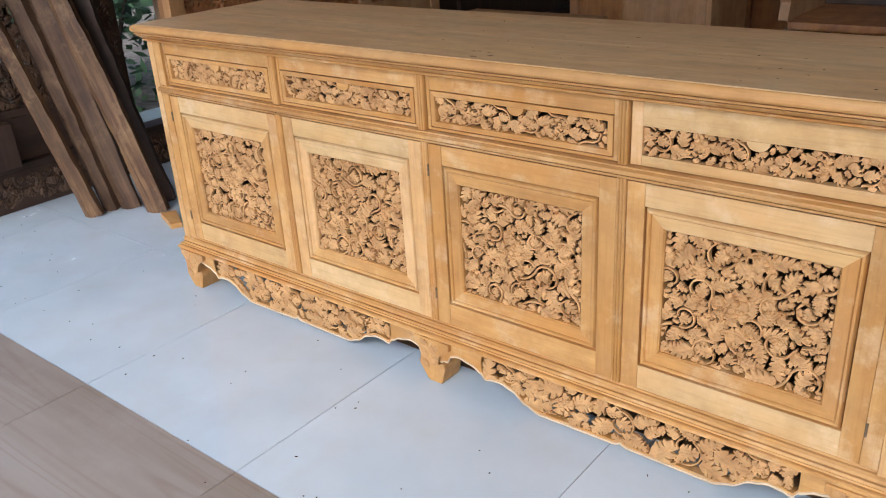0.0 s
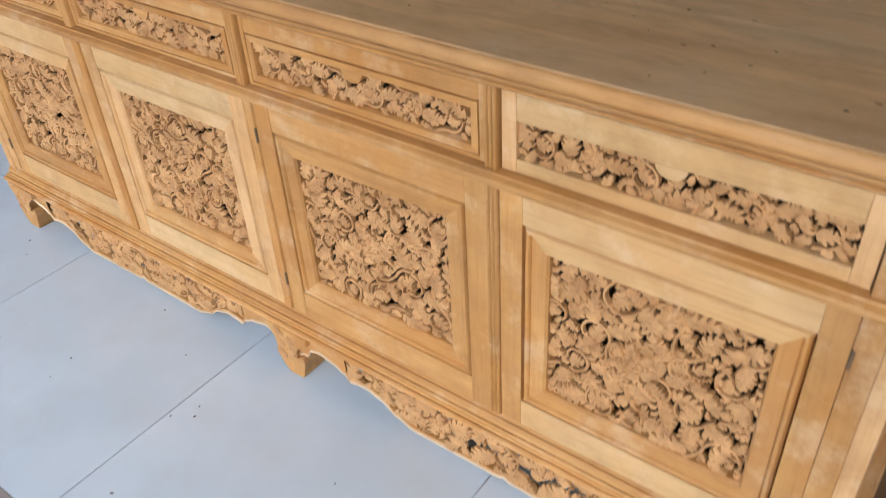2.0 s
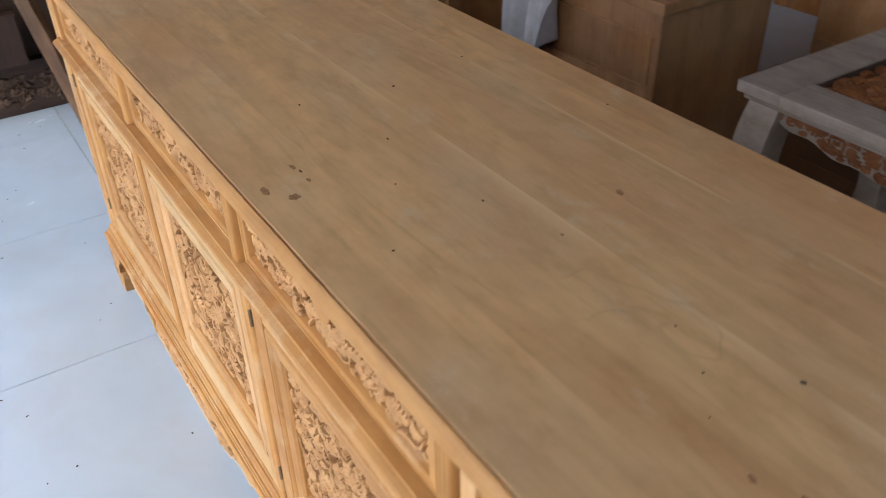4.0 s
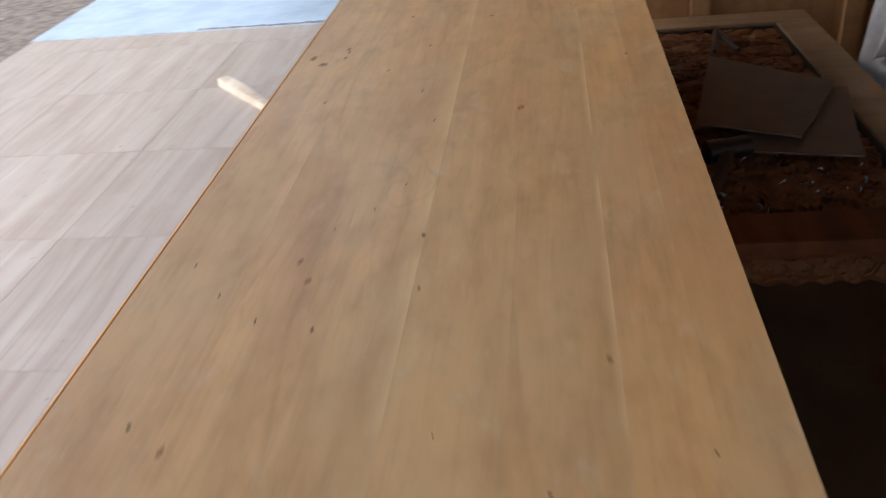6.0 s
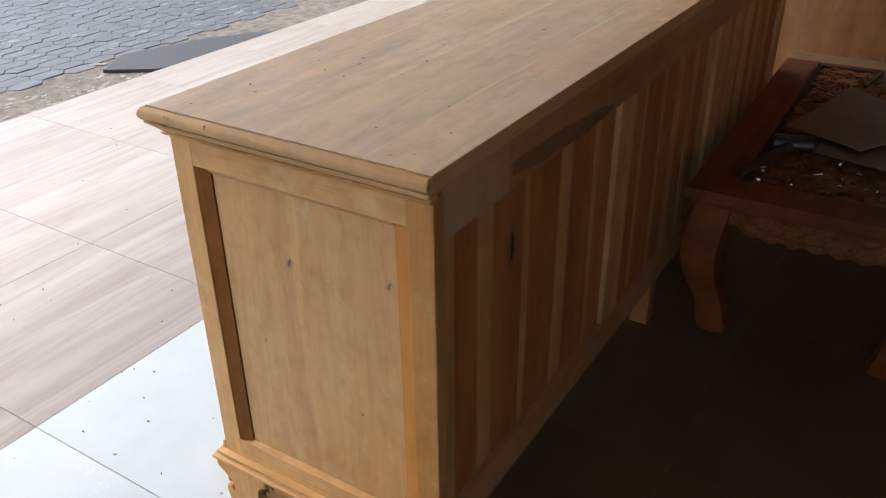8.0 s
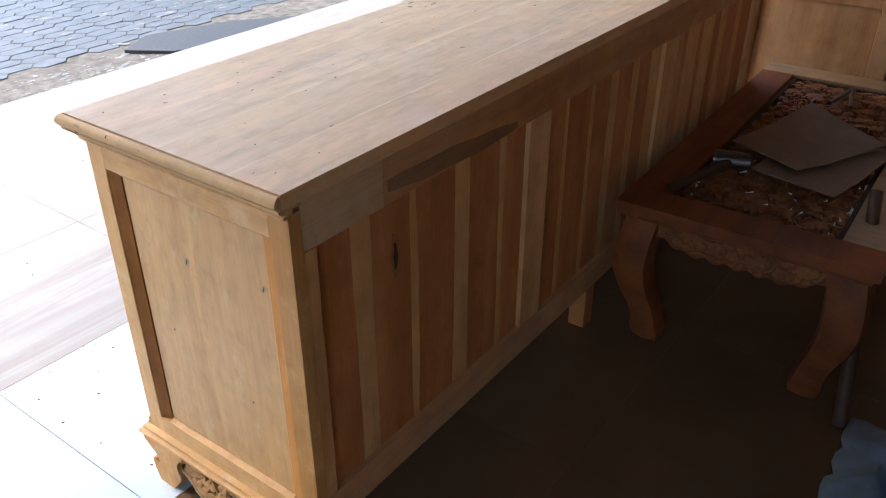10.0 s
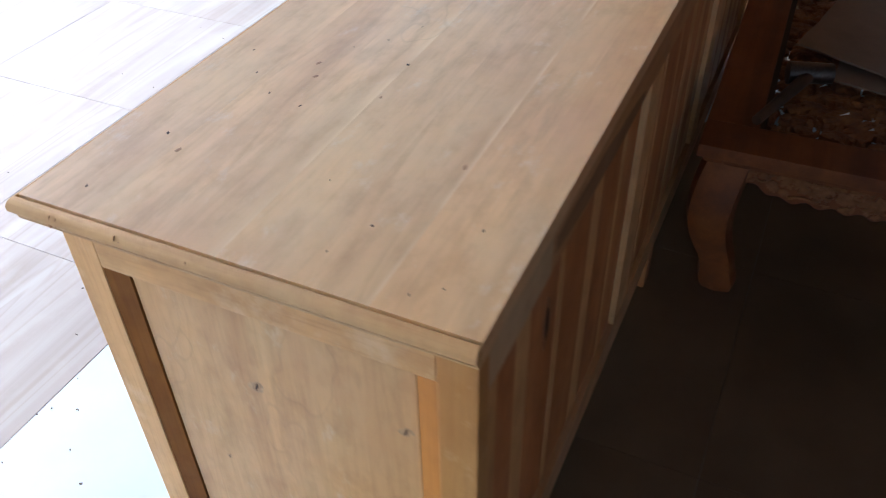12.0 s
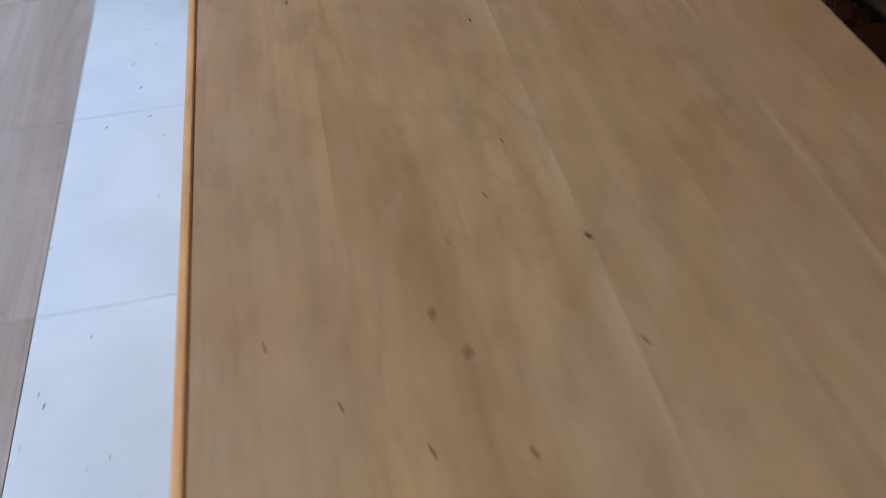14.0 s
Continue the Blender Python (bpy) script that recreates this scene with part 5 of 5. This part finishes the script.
def plank(a, b, w, th, turn, label, m, seed):
    """A rough sawn plank from its foot a to its top b, with an uneven waney edge."""
    a, b = Vector(a), Vector(b)
    z = (b - a).normalized()
    x = Vector((math.cos(turn), math.sin(turn), 0))
    x = (x - z * x.dot(z)).normalized()
    y = z.cross(x)
    L = (b - a).length
    r = random.Random(seed)
    ph = [r.uniform(0, 6.28) for _ in range(3)]
    bm = bmesh.new()
    rows = []
    for k in range(41):
        t = k / 40
        w0 = w / 2 * (1 + 0.16 * math.sin(6 * t + ph[0]) + 0.09 * math.sin(19 * t + ph[1]) + r.uniform(-0.06, 0.06))
        w1 = w / 2 * (1 + 0.14 * math.sin(8 * t + ph[2]) + r.uniform(-0.06, 0.06))
        rows.append([bm.verts.new(p) for p in ((-w0, -th / 2, t * L), (-w0 * 0.35, -th / 2 - 0.011 + r.uniform(-0.004, 0.004), t * L), (w1, -th / 2 + r.uniform(-0.004, 0.004), t * L), (w1 * 0.92, th / 2, t * L), (-w0 * 0.9, th / 2, t * L))])
    for p, q in zip(rows, rows[1:]):
        for i in range(5):
            bm.faces.new((p[i], p[(i + 1) % 5], q[(i + 1) % 5], q[i]))
    bm.faces.new(rows[0][::-1])
    bm.faces.new(rows[-1])
    ob = part("plank", bm, m, bevel=0.0, smooth=15)
    ob.matrix_world = Matrix.Translation(a) @ Matrix((x, y, z)).transposed().to_4x4()
    return tagged(ob, label, "plank", "planks leaning on the partition")


old_plank = wood("old_brown_plank", (0.2, 0.11, 0.055), (0.095, 0.045, 0.02), (0.022, 0.01, 0.005), "z", rough=0.65, vary=0.4, stain=0.3, grey=(0.2, 0.14, 0.09), across=16.0, relief=0.8, dust=(0.24, 0.14, 0.065))
PLANKS = [((-1.83, 0.125, 0.0), (-2.12, -0.22, 1.85), 0.062, 0.028, 0.55), ((-1.83, 0.20, 0.0), (-2.11, -0.08, 1.9), 0.07, 0.03, 0.4), ((-1.78, 0.255, 0.0), (-2.1, -0.01, 1.95), 0.075, 0.028, 0.7),
          ((-1.64, 0.29, 0.0), (-2.09, 0.05, 1.8), 0.085, 0.03, 0.5), ((-1.72, 0.36, 0.0), (-2.1, 0.16, 1.9), 0.1, 0.03, 0.6)]
for k, (a, b, w, th, turn) in enumerate(PLANKS):
    plank(a, b, w, th, turn, ["pale rough-sawn teak plank leaning upright", "waney brown plank leaning upright", "narrow weathered plank leaning upright", "pale weathered plank with a split foot", "dark old plank leaning behind the others"][k], (plank_wood, old_plank, old_plank, plank_wood, dark_wood)[k], 60 + k)
scrap = part("wood_offcut", prism([(-1.58, 0.25), (-1.44, 0.2), (-1.42, 0.235), (-1.55, 0.3)], 0.0, 0.02, "z"), wood_x, bevel=0.002)
tagged(scrap, "small orange teak offcut on the floor", "offcut")

# a stick on the floor before the sideboard
stick = bmesh.new()
rb = random.Random(4)
rows = []
for k in range(13):
    t = k / 12
    x, y = -1.97 + 0.5 * t, -1.05 + 0.45 * t
    w = 0.022 * (1 + 0.12 * math.sin(9 * t))
    nx, ny = -0.67 * w, 0.74 * w
    rows.append([stick.verts.new(p) for p in ((x - nx, y - ny, 0.001), (x - nx * 0.95, y - ny * 0.95, 0.032), (x + nx, y + ny, 0.03 + 0.003 * math.sin(7 * t)), (x + nx, y + ny, 0.001))])
for p, q in zip(rows, rows[1:]):
    for i in range(4):
        stick.faces.new((p[i], p[(i + 1) % 4], q[(i + 1) % 4], q[i]))
stick.faces.new(rows[0][::-1])
stick.faces.new(rows[-1])
tagged(part("wooden_batten", stick, chalk_wood), "short pale rough wooden batten lying on the floor", "batten")

# outside: kerb slab to the side, ramp mat, far slab
kerb = part("pavement", box(-6.5, FLOOR_X0 - 0.004, -2.36, 0.25, -0.4, 0.006), plain("white_cement", (0.27, 0.35, 0.43), 0.7, grain=5, amount=0.15), bevel=0.01)
tagged(kerb, "pale worn cement slab beside the tiled floor", "pavement", kind="structure")
rb = random.Random(15)
near = [(FLOOR_X0 - 0.012 + rb.uniform(-0.003, 0.003), y) for y in np.linspace(-1.45, -0.56, 40)]
far = [(FLOOR_X0 - 0.02 - (0.015 + 0.05 * math.exp(-((y + 0.62) / 0.22) ** 2)) * rb.uniform(0.3, 1.1), y) for y in np.linspace(-0.56, -1.45, 40)]
tagged(part("mortar_smear", prism(near + far, 0.0055, 0.0075, "z"), plain("grey_mortar", (0.17, 0.165, 0.165), 0.95, grain=45, amount=0.6)), "thin dark mortar smear along the floor's edge", "mortar")

mat = prism([(-0.88, -2.83), (-1.12, -2.97), (-1.6, -2.82), (-1.93, -2.59), (-2.1, -2.42), (-1.35, -2.42), (-1.03, -2.6)], -0.099, -0.08, "z")
tagged(part("rubber_mat", mat, rubber, bevel=0.003), "dark rubber mat lying along the floor's edge", "mat")

road = part("road", box(-60, 60, -60, -6.4, -0.3, -0.092), plain("wet_concrete", (0.34, 0.36, 0.38), 0.45, grain=3, amount=0.3))
tagged(road, "pale grey worn concrete yard and road", "road", kind="structure")


def shrub(at, R, H, n, seed, label):
    """Stems with many small pointed leaves in uneven clumps."""
    t = thing("shrub", at, label, "shrub", "garden shrubs")
    r = random.Random(seed)
    tips = []
    for k in range(9):
        a, lean = r.uniform(0, 6.28), r.uniform(0.1, 0.6)
        tip = (R * lean * math.cos(a), R * lean * math.sin(a), H * r.uniform(0.5, 1.0))
        tips.append(tip)
        part("stem", rod((0.05 * math.cos(a), 0.05 * math.sin(a), 0), tip, 0.018, 0.006, seg=6), dark_wood, t)
    V, F = [], []
    for _ in range(n):
        tx, ty, tz = r.choice(tips)
        p = Vector((tx + r.gauss(0, R * 0.28), ty + r.gauss(0, R * 0.28), max(0.05, tz - abs(r.gauss(0, H * 0.3)))))
        d = Vector((r.gauss(0, 1), r.gauss(0, 1), r.gauss(-0.2, 0.6))).normalized()
        s = d.cross(Vector((r.gauss(0, 1), r.gauss(0, 1), 1))).normalized()
        l, w = r.uniform(0.06, 0.13), r.uniform(0.015, 0.03)
        i = len(V)
        V += [p, p + d * l * 0.5 + s * w, p + d * l, p + d * l * 0.5 - s * w]
        F.append((i, i + 1, i + 2, i + 3))
    me = bpy.data.meshes.new("foliage")
    me.from_pydata([tuple(v) for v in V], [], F)
    tagged(mesh_part("foliage", me, leaf_mat, t), kind="stuff")
    return t


for k, (x, y) in enumerate(((-3.4, 1.0), (-3.3, 1.9), (-4.2, 1.6), (-4.0, 2.9), (-4.6, 0.7), (-5.2, 4.0))):
    shrub((x, y, -0.1005), 0.8, 1.9, 1400, 70 + k, "dark green leafy garden shrub beyond the partition")
hedge = part("backdrop", box(-30, -8.0, -30, 30, -0.2, 4.0), leaf_mat)
tagged(hedge, "dense dark green trees far beyond the yard", "backdrop", kind="structure")


# ---- floor tiles ----
def tile_mesh(name, m, gap=0.0004):
    me = bpy.data.meshes.new(name)
    bm = box(gap, T - gap, gap, T - gap, -0.008, 0.0)
    bmesh.ops.bevel(bm, geom=[e for e in bm.edges if all(v.co.z > -0.001 for v in e.verts)], offset=0.0002, segments=1, affect="EDGES")
    bmesh.ops.recalc_face_normals(bm, faces=bm.faces[:])
    bm.to_mesh(me)
    bm.free()
    me.materials.append(m)
    return me


# brown tiles where y > 0.055 and x > -0.73, white ones elsewhere
white_me, wood_me, brown_me = tile_mesh("white_tile", white_tile, 0.0011), tile_mesh("wood_look_tile", wood_tile, 0.0009), tile_mesh("brown_tile", brown_tile)
for i in range(-5, 6):
    for j in range(-4, 9):
        x, y = JX + i * T, JY + j * T
        if x < FLOOR_X0 - T or x > FLOOR_X1:
            continue
        if j == -4:
            continue
        ob = new("tile", wood_me if j < 0 else brown_me if j >= 1 and i >= -1 else white_me)
        ob.location = (x, y, 0.0)
        ob.parent = floor


# ---- paving blocks outside ----
def paver_mesh(w, h, z0, z1):
    bm = prism([(-w / 2, 0), (-w * 0.3, -h / 2), (w * 0.3, -h / 2), (w / 2, 0), (w * 0.3, h / 2), (-w * 0.3, h / 2)], z0, z1, "z")
    bmesh.ops.bevel(bm, geom=[e for e in bm.edges if all(v.co.z > z1 - 0.001 for v in e.verts)], offset=0.003, segments=1, affect="EDGES")
    bmesh.ops.recalc_face_normals(bm, faces=bm.faces[:])
    me = bpy.data.meshes.new("paving_block")
    bm.to_mesh(me)
    bm.free()
    me.materials.append(paver_mat)
    return me


yard = part("yard", box(-6, 6, -6.4, -2.93, -0.3, -0.1), sand)
tagged(yard, "yard of grey interlocking paving blocks with sandy joints", "pavement", kind="structure")
block = paver_mesh(0.2, 0.104, -0.05, 0.0)
rb = random.Random(21)
rest_v, rest_f = [], []
local = [tuple(v.co) for v in block.vertices]
faces = [tuple(f.vertices) for f in block.polygons]
count = 0
for j in range(31):
    for i in range(30):
        x = -2.5 + i * 0.163
        y = -3.0 - j * 0.108 - (0.054 if i % 2 else 0)
        if y < -6.35:
            continue
        z = -0.0955 + rb.uniform(-0.0015, 0.0015)
        a = radians(rb.uniform(-2, 2))
        if j < 14 and -2.3 < x < 1.0 and count < 300:
            ob = new("paving_block", block)
            ob.location, ob.rotation_euler = (x, y, z), (radians(rb.uniform(-1, 1)), radians(rb.uniform(-1, 1)), a)
            ob.parent = yard
            count += 1
        else:
            k = len(rest_v)
            rest_v += [(x + p * math.cos(a) - q * math.sin(a), y + p * math.sin(a) + q * math.cos(a), z + r) for p, q, r in local]
            rest_f += [tuple(k + v for v in f) for f in faces]
me = bpy.data.meshes.new("paving_blocks")
me.from_pydata(rest_v, [], rest_f)
tagged(mesh_part("paving_blocks", me, paver_mat, yard), "further grey paving blocks", kind="stuff")

# cement crumbs and splashes between floor and paving
rb = random.Random(52)
V, F = [], []
for k in range(420):
    near_edge = k < 340
    x = rb.uniform(-1.0, 0.7) if near_edge else rb.uniform(-3.6, -0.7)
    y = rb.uniform(-2.88, -2.42) if near_edge else rb.uniform(-3.9, -2.95)
    r = rb.uniform(0.006, 0.03) if near_edge else rb.uniform(0.01, 0.05)
    i, h = len(V), rb.uniform(0.001, 0.0025)
    base = -0.1 if near_edge else -0.0945
    ring = [(x + r * rb.uniform(0.5, 1.2) * math.cos(a), y + 0.6 * r * rb.uniform(0.5, 1.2) * math.sin(a)) for a in np.linspace(0, 2 * math.pi, 8)[:-1]]
    V += [(p, q, base) for p, q in ring] + [(x + 0.75 * (p - x), y + 0.75 * (q - y), base + h) for p, q in ring]
    F += [tuple(i + 7 + m for m in range(7))] + [(i + m, i + (m + 1) % 7, i + 7 + (m + 1) % 7, i + 7 + m) for m in range(7)]
me = bpy.data.meshes.new("cement_crumbs")
me.from_pydata(V, [], F)
tagged(mesh_part("cement_crumbs", me, plain("pale_cement", (0.23, 0.225, 0.215), 0.85, grain=30, amount=0.3)), "pale cement crumbs and splashes on the ground", "cement crumbs", kind="stuff")
